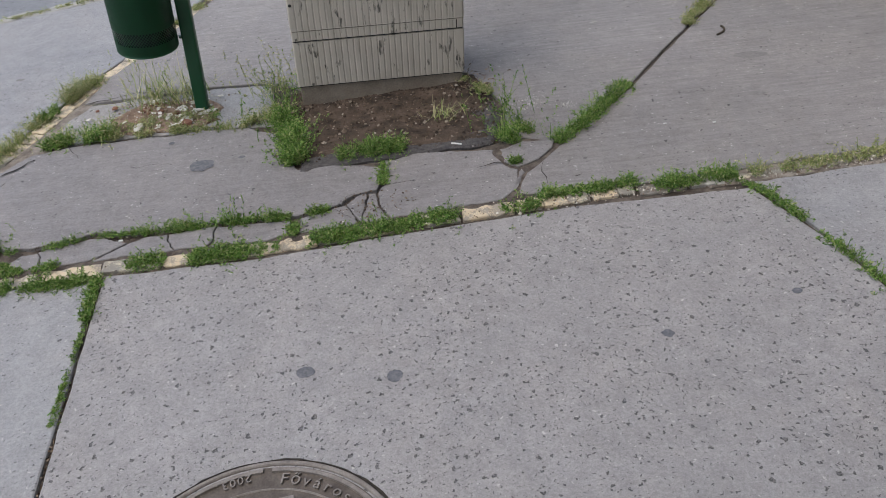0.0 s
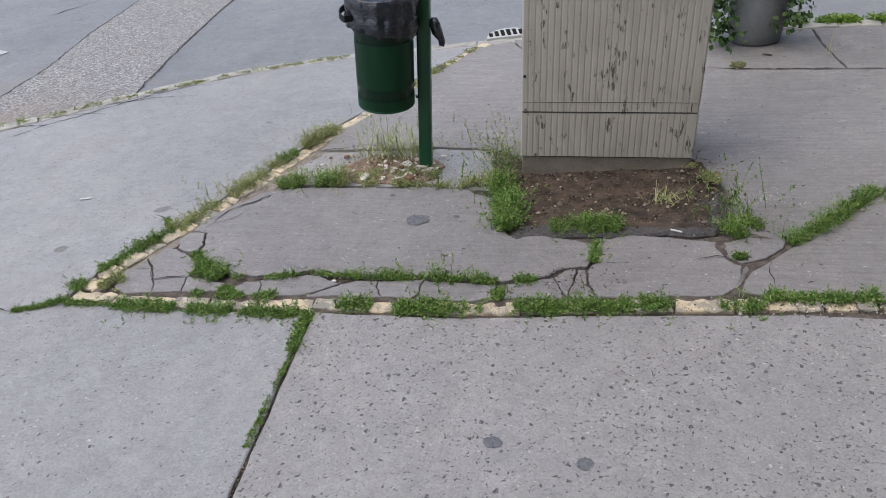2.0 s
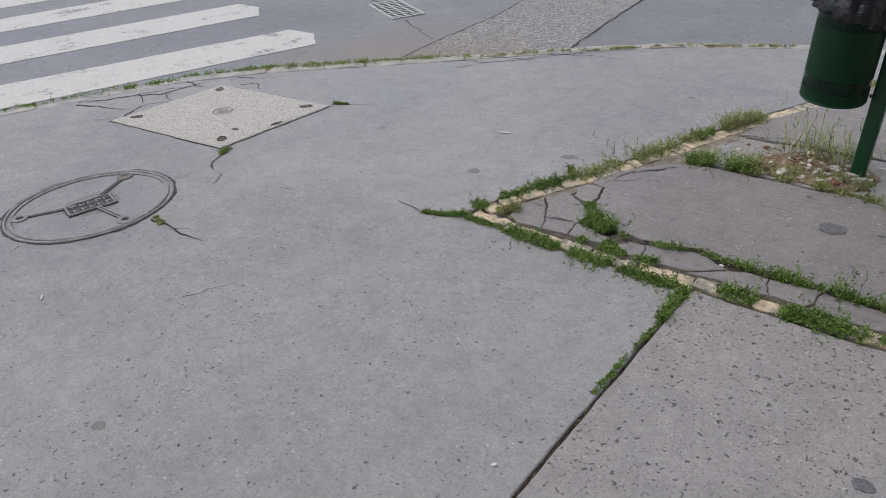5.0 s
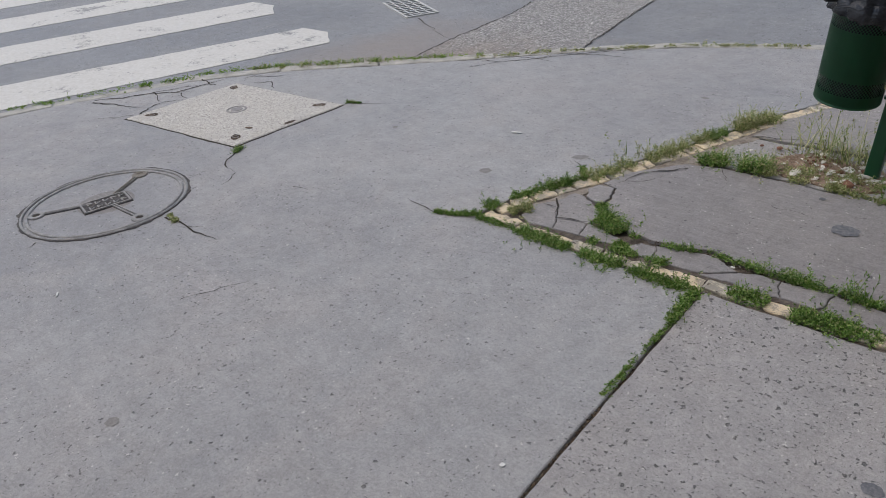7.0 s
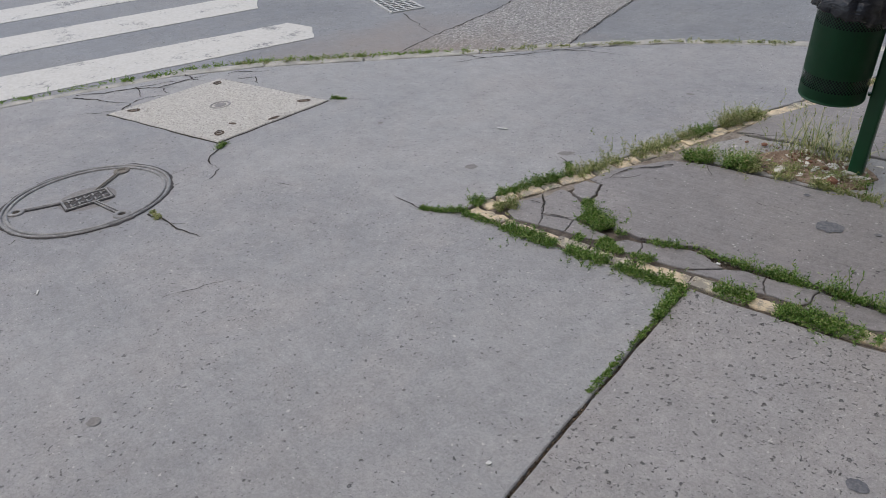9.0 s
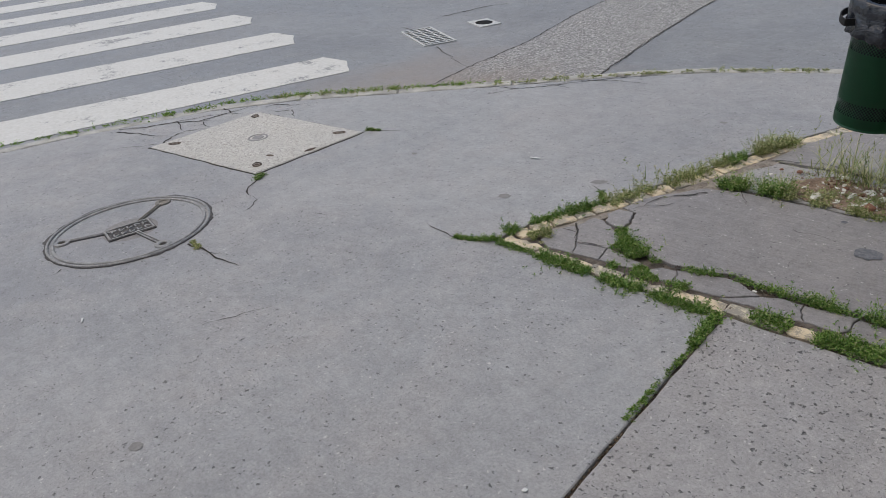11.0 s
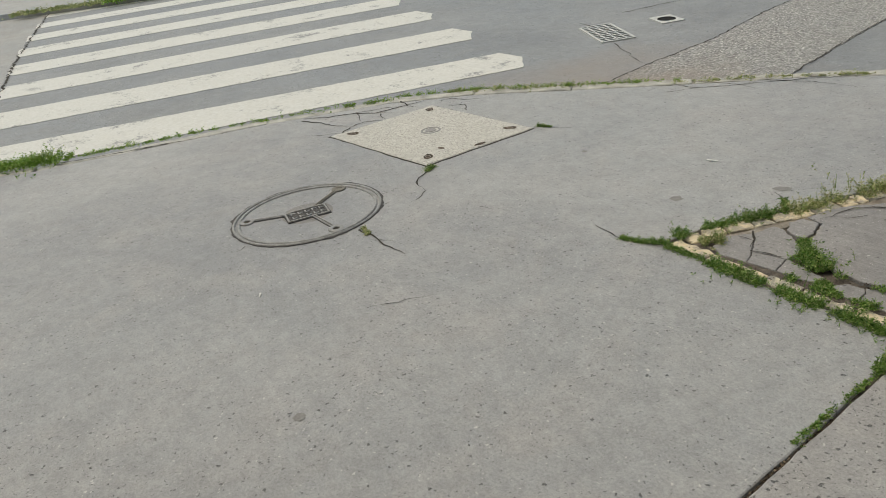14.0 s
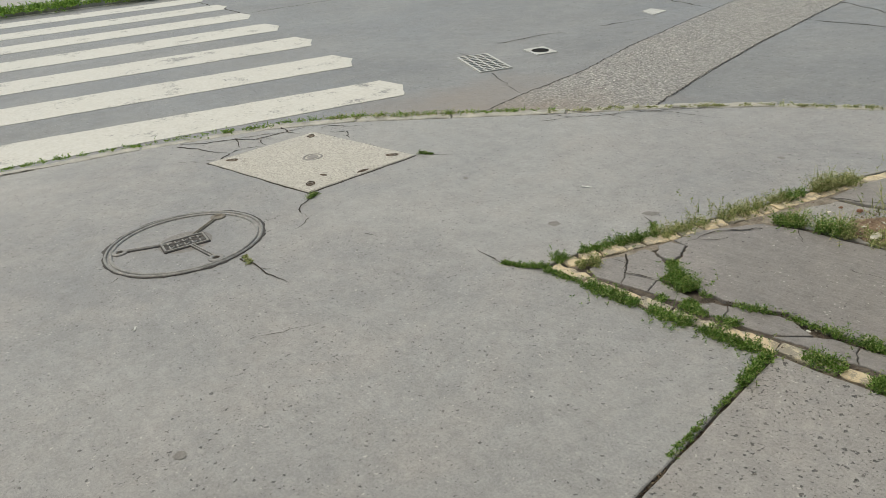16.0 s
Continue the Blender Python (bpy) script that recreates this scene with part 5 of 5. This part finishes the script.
# ---- weeds ----
class Leaves:
    """Gathers leaves, blades and stems into one mesh."""

    def __init__(self, seed):
        self.v, self.f, self.r = [], [], np.random.default_rng(seed)

    def leaf(self, p, d, l, w):
        r_ = self.r
        d = d / (np.linalg.norm(d) + 1e-9)
        s = np.cross(d, r_.normal(size=3))
        s /= np.linalg.norm(s) + 1e-9
        up = np.cross(s, d)
        i = len(self.v)
        self.v += [p, p + d * l * 0.5 + s * w * 0.5 - up * w * 0.12, p + d * l - up * w * 0.2, p + d * l * 0.5 - s * w * 0.5 - up * w * 0.12]
        self.f += [(i, i + 1, i + 2), (i, i + 2, i + 3)]

    def blade(self, p, d, l, w, bend):
        r_ = self.r
        d = d / np.linalg.norm(d)
        side_ = np.cross(d, [0, 0, 1.0])
        side_ = side_ / (np.linalg.norm(side_) + 1e-6)
        i = len(self.v)
        q = np.array(p)
        n_ = 4
        for k in range(n_ + 1):
            ww = w * (1 - (k / n_) ** 1.5) * 0.5 + 0.0002
            self.v += [q - side_ * ww, q + side_ * ww]
            q = q + d * l / n_
            d = d + np.array([bend[0], bend[1], -abs(bend[2])]) / n_
            d /= np.linalg.norm(d)
        for k in range(n_):
            a_ = i + 2 * k
            self.f += [(a_, a_ + 1, a_ + 3, a_ + 2)]
        return q

    def sprig(self, p, h, leaves, size):
        """A stem that leans out, with leaves along it."""
        r_ = self.r
        ang = r_.uniform(0, 2 * math.pi)
        out = r_.uniform(0.3, 1.3)
        d = np.array([math.cos(ang) * out, math.sin(ang) * out, 1.0])
        d /= np.linalg.norm(d)
        self.blade(p, d, h, 0.002, (0, 0, 0.3))
        for k in range(leaves):
            t = (k + 0.6) / leaves
            q = p + d * h * t + r_.normal(size=3) * 0.002
            q[2] = max(q[2] - 0.15 * h * t * t, 0.002)
            ld = d * 0.4 + r_.normal(size=3) * 0.8
            ld[2] = abs(ld[2]) * 0.6 + 0.05
            self.leaf(q, ld, size * r_.uniform(0.6, 1.3), size * r_.uniform(0.3, 0.5))

    def done(self, name, label, category, mat, kind="stuff"):
        me = bpy.data.meshes.new(name)
        me.from_pydata([tuple(p) for p in self.v], [], self.f)
        me.materials.append(mat)
        return tagged(new(name, me), label, category, kind=kind)


def along(line, n, width, r_, z=0.0, clump=0.55):
    """Random places along a line, gathered into clumps."""
    P = np.array(line, float)
    seg = np.linalg.norm(P[1:] - P[:-1], axis=1)
    acc = np.concatenate([[0], np.cumsum(seg)])
    out = []
    while len(out) < n:
        s = r_.uniform(0, acc[-1])
        i = min(np.searchsorted(acc, s, side="right") - 1, len(seg) - 1)
        u = (P[i + 1] - P[i]) / seg[i]
        q = P[i] + u * (s - acc[i])
        if noise.noise(Vector((q[0] * 14, q[1] * 14, 2.0))) * 0.5 + 0.5 < clump * r_.uniform(0.5, 1.1):
            continue
        q = q + np.array([-u[1], u[0]]) * r_.normal() * width * (0.38 if r_.random() < 0.88 else 0.9)
        out.append(np.array([q[0], q[1], z]))
    return out


def low_weeds(name, line, n, width, height, mat, seed, label, size=0.0105, z=-0.004, clump=0.42, leaves=8):
    L = Leaves(seed)
    for p in along(line, int(n * 2.0), width * 1.08, L.r, z, clump * 1.55):
        tall = 1.0 + 1.0 * noise.noise(Vector((p[0] * 11, p[1] * 11, 7.0)))
        L.sprig(p, height * tall * L.r.uniform(0.3, 1.25), leaves, size * 0.86)
    return L.done(name, label, "weeds", mat)


def tall_grass(name, x, y, n, spread, height, mat, seed, label, z=0.0, heads=True, lean=0.35):
    L = Leaves(seed)
    r_ = L.r
    for k in range(n):
        p = np.array([x + r_.normal() * spread, y + r_.normal() * spread * 0.6, z])
        d = np.array([r_.normal() * lean, r_.normal() * lean, 1.0])
        h = height * r_.uniform(0.4, 1.1)
        tip = L.blade(p, d, h, 0.0035, (d[0] * 0.8, d[1] * 0.8, 0.25))
        if heads and r_.random() < 0.35:
            for j in range(9):
                L.leaf(tip + np.array([0, 0, -0.05 * j / 9]) + r_.normal(size=3) * 0.002, np.array([d[0], d[1], 0.9]) + r_.normal(size=3) * 0.3, 0.012, 0.004)
    return L.done(name, label, "grass", mat)


def wispy(name, x, y, n, spread, height, mat, seed, label, z=0.0):
    """Thin branching stems with small sparse leaves."""
    L = Leaves(seed)
    r_ = L.r
    for k in range(n):
        p = np.array([x + r_.normal() * spread, y + r_.normal() * spread * 0.6, z])
        d = np.array([r_.normal() * 0.4, r_.normal() * 0.4, 1.0])
        d /= np.linalg.norm(d)
        h = height * r_.uniform(0.4, 1.1)
        L.blade(p, d, h, 0.0022, (0, 0, 0.12))
        for j in range(int(h / 0.007)):
            t = r_.uniform(0.1, 1.0)
            L.leaf(p + d * h * t, d * 0.6 + r_.normal(size=3) * 0.7, r_.uniform(0.008, 0.018), r_.uniform(0.003, 0.006))
    return L.done(name, label, "weeds", mat)


DEAD = leafy("dead_leaf", [(0.0, (0.06, 0.042, 0.03)), (0.5, (0.15, 0.105, 0.07)), (1.0, (0.32, 0.25, 0.18))])
low = lambda *args, **kw: low_weeds("weeds", *args, **kw)
low([(-0.9, -0.02), (-0.7, -0.03)], 70, 0.02, 0.022, GREEN, 1, "low green weeds along the yellow edging stones")
low([(-0.7, -0.022), (-0.45, -0.035), (-0.03, -0.035)], 620, 0.032, 0.03, GREEN, 2, "dense green weeds overgrowing the edging stones", clump=0.25)
low([(-0.45, 0.055), (-0.15, 0.06)], 120, 0.025, 0.025, GREEN, 3, "green weeds behind the edging stones")
low([(0.09, 0.03), (0.2, 0.03)], 90, 0.04, 0.035, GREEN, 4, "green weed tuft growing over the edging stones")
low([(0.28, 0.02), (0.56, 0.025)], 300, 0.045, 0.036, GREEN, 5, "green weeds covering several edging stones", clump=0.3)
low([(0.66, 0.04), (0.9, 0.06), (1.13, 0.085)], 520, 0.04, 0.036, GREEN, 6, "thick green weeds covering the edging stones", clump=0.25)
low([(1.28, 0.085), (1.4, 0.1)], 70, 0.045, 0.03, GREEN, 7, "green weeds over the edging stones")
low([(1.4, 0.14), (1.73, 0.15)], 240, 0.03, 0.035, GREEN, 8, "green weeds behind the edging stones")
low([(1.78, 0.12), (2.05, 0.13)], 240, 0.035, 0.035, GREEN, 9, "green weeds in the edge joint")
low([(2.04, 0.1), (2.1, 0.02), (2.16, -0.18), (2.25, -0.5)], 190, 0.022, 0.03, GREEN, 10, "green weeds in the paving joint", clump=0.35)
low([(0.0, -0.02), (0.02, -0.22)], 120, 0.018, 0.026, GREEN, 11, "dense green weeds in the paving joint", clump=0.25)
low([(0.02, -0.2), (0.045, -0.62)], 85, 0.009, 0.014, GREEN, 12, "thin green weeds in the paving joint", clump=0.3, size=0.0085)
low([(-0.925, 0.05), (-0.885, 0.2), (-0.765, 0.48)], 260, 0.03, 0.035, GREEN, 13, "green weeds along the slanting edging", clump=0.35)
low([(-0.75, 0.48), (-0.63, 0.84), (-0.54, 1.12)], 320, 0.055, 0.05, DRY, 14, "dry yellowish weeds along the slanting edging", clump=0.35)
low([(-0.54, 1.12), (-0.5, 1.25)], 90, 0.03, 0.045, GREEN, 15, "green weeds beside the slanting edging")
low([(-0.49, 1.26), (-0.4, 1.5)], 260, 0.035, 0.07, DRY, 16, "dry grass beside the slanting edging", clump=0.3)
low([(-0.25, 1.9), (0.0, 2.5), (0.1, 2.75)], 170, 0.03, 0.03, DRY, 17, "sparse dry weeds along the slanting edging", clump=0.5)
low([(-0.51, 0.222), (-0.44, 0.2), (-0.39, 0.175)], 260, 0.04, 0.042, GREEN, 18, "bright green weed cushion on the broken slabs", clump=0.2)
low([(-0.35, 0.165), (-0.2, 0.17), (-0.07, 0.205), (0.1, 0.195)], 95, 0.018, 0.025, GREEN, 19, "green weeds in a crack")
low([(0.1, 0.19), (0.34, 0.195), (0.6, 0.188)], 250, 0.02, 0.034, GREEN, 20, "green weeds in a crack", clump=0.35)
low([(0.63, 0.19), (0.71, 0.205)], 60, 0.016, 0.025, GREEN, 21, "green weeds in a crack")
low([(0.597, 0.18), (0.604, 0.08)], 70, 0.02, 0.03, GREEN, 22, "green weeds in a crack")
low([(-0.57, 0.32), (-0.53, 0.26), (-0.48, 0.23)], 60, 0.02, 0.02, GREEN, 23, "green weeds in a crack")
low([(-0.4, 0.07), (-0.34, 0.1), (-0.3, 0.06)], 70, 0.015, 0.02, GREEN, 24, "green weeds in a crack")
low([(-0.82, 0.08), (-0.78, 0.14)], 90, 0.04, 0.03, DRY, 25, "half-dry weeds between the edging stones")
low([(0.906, 0.46), (0.892, 0.32)], 70, 0.018, 0.028, GREEN, 26, "green weeds in a crack")
low([(1.36, 0.37), (1.4, 0.31)], 60, 0.02, 0.028, GREEN, 27, "green weeds in a crack")
low([(-0.46, 0.89), (-0.2, 0.91)], 260, 0.035, 0.07, GREEN, 28, "feathery grey-green weeds at the rubble", size=0.012)
low([(-0.2, 0.9), (0.1, 0.89), (0.36, 0.87)], 200, 0.03, 0.04, DRY, 29, "sparse weeds along the slab edge", size=0.01)
low([(0.5, 0.92), (0.55, 0.72), (0.58, 0.52)], 620, 0.05, 0.06, GREEN, 30, "dense green weeds beside the earth patch", clump=0.2, size=0.014)
low([(0.36, 0.9), (0.5, 0.93)], 110, 0.04, 0.05, DRY, 31, "sparse dry weeds beside the earth patch")
low([(0.74, 0.54), (0.98, 0.555)], 330, 0.05, 0.045, GREEN, 32, "low dark green grass before the earth patch", z=0.005, clump=0.25)
low([(1.34, 0.52), (1.44, 0.6)], 200, 0.05, 0.06, GREEN, 33, "green weeds beside the earth patch", clump=0.25)
low([(1.53, 0.46), (1.7, 0.63), (1.88, 0.85)], 430, 0.03, 0.05, GREEN, 34, "green weeds in the slab joint", clump=0.28)
low([(2.28, 1.35), (2.45, 1.58)], 190, 0.03, 0.04, DRY, 35, "yellowing grass in the slab joint", clump=0.3)
low([(2.52, 1.68), (2.58, 1.74)], 50, 0.02, 0.03, DRY, 36, "yellowing grass in the slab joint")
low([(-2.38, -0.1), (-2.34, -0.16)], 50, 0.015, 0.02, GREEN, 37, "green tuft at the cover's corner")
low([(-2.42, 0.63), (-2.34, 0.66)], 40, 0.012, 0.02, GREEN, 38, "green tuft at the cover's corner")
low([(-0.76, 0.49), (-0.83, 0.57)], 50, 0.012, 0.02, GREEN, 39, "green weeds in a crack")
low([(-1.99, -0.72), (-1.9, -0.74)], 30, 0.012, 0.012, DRY, 40, "dry moss in a crack")
low([(-0.9, 0.0), (-0.98, -0.055), (-1.07, -0.08)], 130, 0.013, 0.022, GREEN, 41, "green weeds in a crack", clump=0.12)
low([(-5.1, -2.4), (-4.8, -1.95), (-4.7, -1.75), (-4.58, -1.5)], 560, 0.12, 0.075, BRIGHT, 42, "bright green weeds on the kerb", clump=0.18, size=0.02)
low([(-4.58, -1.5), (-4.3, -0.7), (-4.0, 0.0), (-3.72, 0.46)], 190, 0.04, 0.03, BRIGHT, 43, "scattered bright green weeds along the kerb", clump=0.43, size=0.014)
low([(-3.76, 0.5), (-3.38, 0.92), (-2.87, 1.3), (-2.35, 1.7)], 260, 0.035, 0.03, BRIGHT, 44, "green and dry weeds along the kerb", clump=0.4)
low([(-3.55, 0.74), (-2.75, 1.38)], 130, 0.04, 0.04, DRY, 45, "dry weeds along the kerb", clump=0.33)
low([(-2.35, 1.64), (-1.9, 2.02), (-1.3, 2.42), (-0.7, 2.68)], 240, 0.03, 0.025, DRY, 46, "sparse weeds along the kerb", clump=0.4)
low([(-14.7, 0.9), (-13.8, 2.9), (-13.2, 4.2)], 900, 0.35, 0.12, BRIGHT, 47, "green grass strip across the road", z=0.0, size=0.06, clump=0.35, leaves=5)
low([(-15.6, -0.6), (-14.7, 0.9)], 260, 0.2, 0.08, DRY, 48, "dry grass across the road", z=0.0, size=0.05, clump=0.4, leaves=5)
low([(1.85, 2.985), (3.6, 2.96)], 600, 0.04, 0.045, BRIGHT, 49, "green grass along the kerb behind the planter", clump=0.35, size=0.02)
low([(-0.15, 0.96), (0.05, 1.0), (0.22, 0.97)], 110, 0.05, 0.04, DRY, 52, "sparse weeds growing through the rubble", clump=0.45)
low([(-0.42, 0.9), (-0.3, 0.93), (-0.17, 0.94)], 120, 0.05, 0.075, DRY, 53, "grey-green feathery weeds on the crumbled concrete", clump=0.35)
low([(2.1, 0.13), (2.35, 0.15), (2.6, 0.17)], 170, 0.035, 0.035, DRY, 51, "dry weeds in the crumbled edge joint", clump=0.4)
low([(1.52, 2.27), (1.58, 2.24)], 40, 0.03, 0.03, DRY, 50, "dry tuft in a joint")
tall_grass("tall_grass", -0.06, 1.2, 120, 0.08, 0.2, DRY, 60, "tall seeding grass under the litter bin", lean=0.6)
tall_grass("tall_grass", 0.03, 1.16, 80, 0.05, 0.15, DRY, 61, "pale grass under the litter bin", lean=0.6)
wispy("tall_weeds", 0.47, 1.12, 34, 0.05, 0.22, DRY, 62, "tall wispy yellow-green weeds beside the cabinet")
wispy("tall_weeds", 0.52, 1.0, 20, 0.04, 0.14, GREEN, 63, "green weeds beside the cabinet")
wispy("tall_weeds", 1.37, 0.66, 24, 0.05, 0.2, GREEN, 64, "tall wispy weeds beside the earth patch")
wispy("tall_weeds", 0.4, 0.2, 26, 0.04, 0.09, GREEN, 65, "upright weeds in a crack")
wispy("tall_weeds", -0.66, 0.8, 14, 0.09, 0.08, DRY, 66, "wispy dry weeds along the slanting edging")
wispy("tall_weeds", 0.28, 0.92, 10, 0.08, 0.13, GREEN, 67, "sparse wispy weeds by the slab edge")
tall_grass("tall_grass", 1.14, 0.73, 46, 0.035, 0.09, DRY, 68, "small dry grass tuft on the bare earth", z=0.015, heads=False, lean=0.7)
tall_grass("tall_grass", 2.02, 2.42, 6, 0.02, 0.15, DRY, 69, "few dry stalks in a joint", heads=False)
low([(1.24, 1.02), (1.34, 0.86)], 90, 0.03, 0.03, DRY, 70, "dry litter and weeds at the cabinet corner", z=0.02)

L = Leaves(80)
for side_x, n_ in ((-0.19, 700), (0.17, 420)):
    for k in range(n_):
        p = np.array([side_x + L.r.normal() * 0.05, L.r.normal() * 0.1 - 0.06, L.r.uniform(0.02 if side_x < 0 else 0.1, 0.6)])
        L.leaf(p, np.array([L.r.normal(), -1.0, -0.7]), L.r.uniform(0.025, 0.045), L.r.uniform(0.018, 0.032))
me = bpy.data.meshes.new("ivy")
me.from_pydata([tuple(p) for p in L.v], [], L.f)
me.materials.append(IVY)
ivy = new("ivy", me)
ivy.parent = PL
tagged(ivy, "dark green trailing ivy leaves")

L = Leaves(90)
for k in range(260):
    p = np.array([L.r.uniform(0.5, 1.36), L.r.uniform(0.5, 0.97), 0.022])
    L.leaf(p, np.array([L.r.normal(), L.r.normal(), 0.1]), L.r.uniform(0.006, 0.022), L.r.uniform(0.003, 0.008))
for k in range(120):
    p = np.array([L.r.normal() * 0.05 + 1.27, L.r.normal() * 0.06 + 0.97, 0.025])
    L.leaf(p, np.array([L.r.normal(), L.r.normal(), 0.3]), L.r.uniform(0.008, 0.025), L.r.uniform(0.003, 0.007))
L.done("dead_leaves", "dry brown leaf litter on the bare earth", "leaf litter", DEAD)
L = Leaves(91)
for k in range(420):
    s = L.r.uniform(-1, 1)
    i = L.r.integers(0, 3)
    p = [np.array([0.02 + 0.09 * L.r.random(), -0.05, 0.0]), np.array([L.r.uniform(-0.9, 2.0), 0.0, 0.0]), np.array([L.r.uniform(0.5, 1.3), 0.17, 0.0])][i]
    if i == 0:
        y = -L.r.uniform(0.5, 1.1)
        p = np.array([0.012 + 0.081 * (-y), y, -0.005])
    elif i == 1:
        p = np.array([p[0], -0.02 + 0.045 * max(p[0], 0) + L.r.normal() * 0.02 + 0.03, 0.003])
    else:
        p = np.array([L.r.normal() * 0.06 + 0.85, L.r.normal() * 0.05 + 0.2, 0.004])
    L.leaf(p, np.array([L.r.normal(), L.r.normal(), 0.15]), L.r.uniform(0.004, 0.014), L.r.uniform(0.003, 0.007))
L.done("joint_litter", "brown crumbs and dry bits lying in the joints", "leaf litter", DEAD)

CRUMB = leafy("earth_crumb", [(0.0, (0.03, 0.022, 0.017)), (0.55, (0.1, 0.072, 0.054)), (0.9, (0.2, 0.155, 0.12)), (1.0, (0.5, 0.46, 0.39))], 0.9)
GRIT = leafy("pale_grit", [(0.0, (0.2, 0.14, 0.1)), (0.4, (0.36, 0.31, 0.26)), (0.75, (0.6, 0.57, 0.5)), (1.0, (0.8, 0.78, 0.72))], 0.9)


def crumbs(name, label, mat, seed, n, spot, smallest, largest):
    """Loose five-sided crumbs strewn over a patch."""
    r_ = np.random.default_rng(seed)
    vs, fs = [], []
    for k in range(n):
        x, y, z = spot(r_)
        size = smallest + (largest - smallest) * r_.random() ** 4
        turn = r_.uniform(0, 6.28)
        i = len(vs)
        for j in range(5):
            t = turn + 1.2566 * j
            q = size * r_.uniform(0.6, 1.1)
            vs.append((x + q * math.cos(t), y + q * 0.75 * math.sin(t), z - 0.003))
        vs.append((x + r_.normal() * size * 0.2, y + r_.normal() * size * 0.2, z + size * r_.uniform(0.3, 0.8)))
        fs += [(i + j, i + (j + 1) % 5, i + 5) for j in range(5)]
    me = bpy.data.meshes.new(name)
    me.from_pydata(vs, [], fs)
    me.materials.append(mat)
    tagged(new(name, me), label, "crumbs", kind="stuff")


def on_earth(r_):
    x, y = r_.uniform(0.55, 1.35), 0.5 + 0.5 * r_.random() ** 0.7
    e = max(0, min(1, (x - 0.42) / 0.16, (1.38 - x) / 0.14, (y - 0.46) / 0.16))
    return x, y, -0.002 + 0.008 * e + 0.008 * math.exp(-((y - 0.95) / 0.12) ** 2)


crumbs("earth_crumbs", "dark crumbs of soil and small stones on the bare earth", CRUMB, 101, 2600, on_earth, 0.0025, 0.013)
crumbs("tar_crumbs", "dark tar grit at the edge of the bare earth", leafy("tar_grit", [(0.0, (0.05, 0.048, 0.05)), (0.8, (0.13, 0.125, 0.125)), (1.0, (0.3, 0.29, 0.28))], 0.8), 102, 1100,
       lambda r_: ((r_.uniform(1.2, 1.35), r_.uniform(0.5, 0.82), 0.005) if r_.random() < 0.7 else (r_.uniform(0.6, 0.72), r_.uniform(0.49, 0.6), 0.003)), 0.002, 0.006)
crumbs("rubble_grit", "pale and reddish grit round the bin post", GRIT, 103, 900, lambda r_: (r_.normal() * 0.13 - 0.02, r_.uniform(0.9, 1.2), 0.003), 0.002, 0.009)
crumbs("plaster_specks", "white plaster specks trodden into the concrete", leafy("plaster_speck", [(0.0, (0.4, 0.39, 0.37)), (1.0, (0.72, 0.71, 0.68))], 0.9), 107, 260,
       lambda r_: (1.5 + r_.normal() * 0.045, 0.79 + r_.normal() * 0.03, 0.0025) if r_.random() < 0.75 else (1.62 + r_.normal() * 0.02, 0.73 + r_.normal() * 0.015, 0.0025), 0.001, 0.006)
crumbs("joint_grit", "brown grit in the paving joint", CRUMB, 104, 700, lambda r_: (lambda y: (0.012 + 0.083 * -y + r_.normal() * 0.004, y, -0.008))(-r_.uniform(0.45, 2.0)), 0.002, 0.006)
crumbs("edge_grit", "crumbled stone grit along the edging", GRIT, 105, 900, lambda r_: (lambda x: (x, 0.1 + 0.03 * (x - 1.3) + r_.normal() * 0.02, -0.001))(r_.uniform(1.25, 2.7)), 0.002, 0.008)
crumbs("slab_grit", "fine grit along the cracks of the island", CRUMB, 106, 800, lambda r_: (lambda x: (x, 0.19 + r_.normal() * 0.018, 0.0))(r_.uniform(-0.3, 0.9)), 0.0015, 0.005)
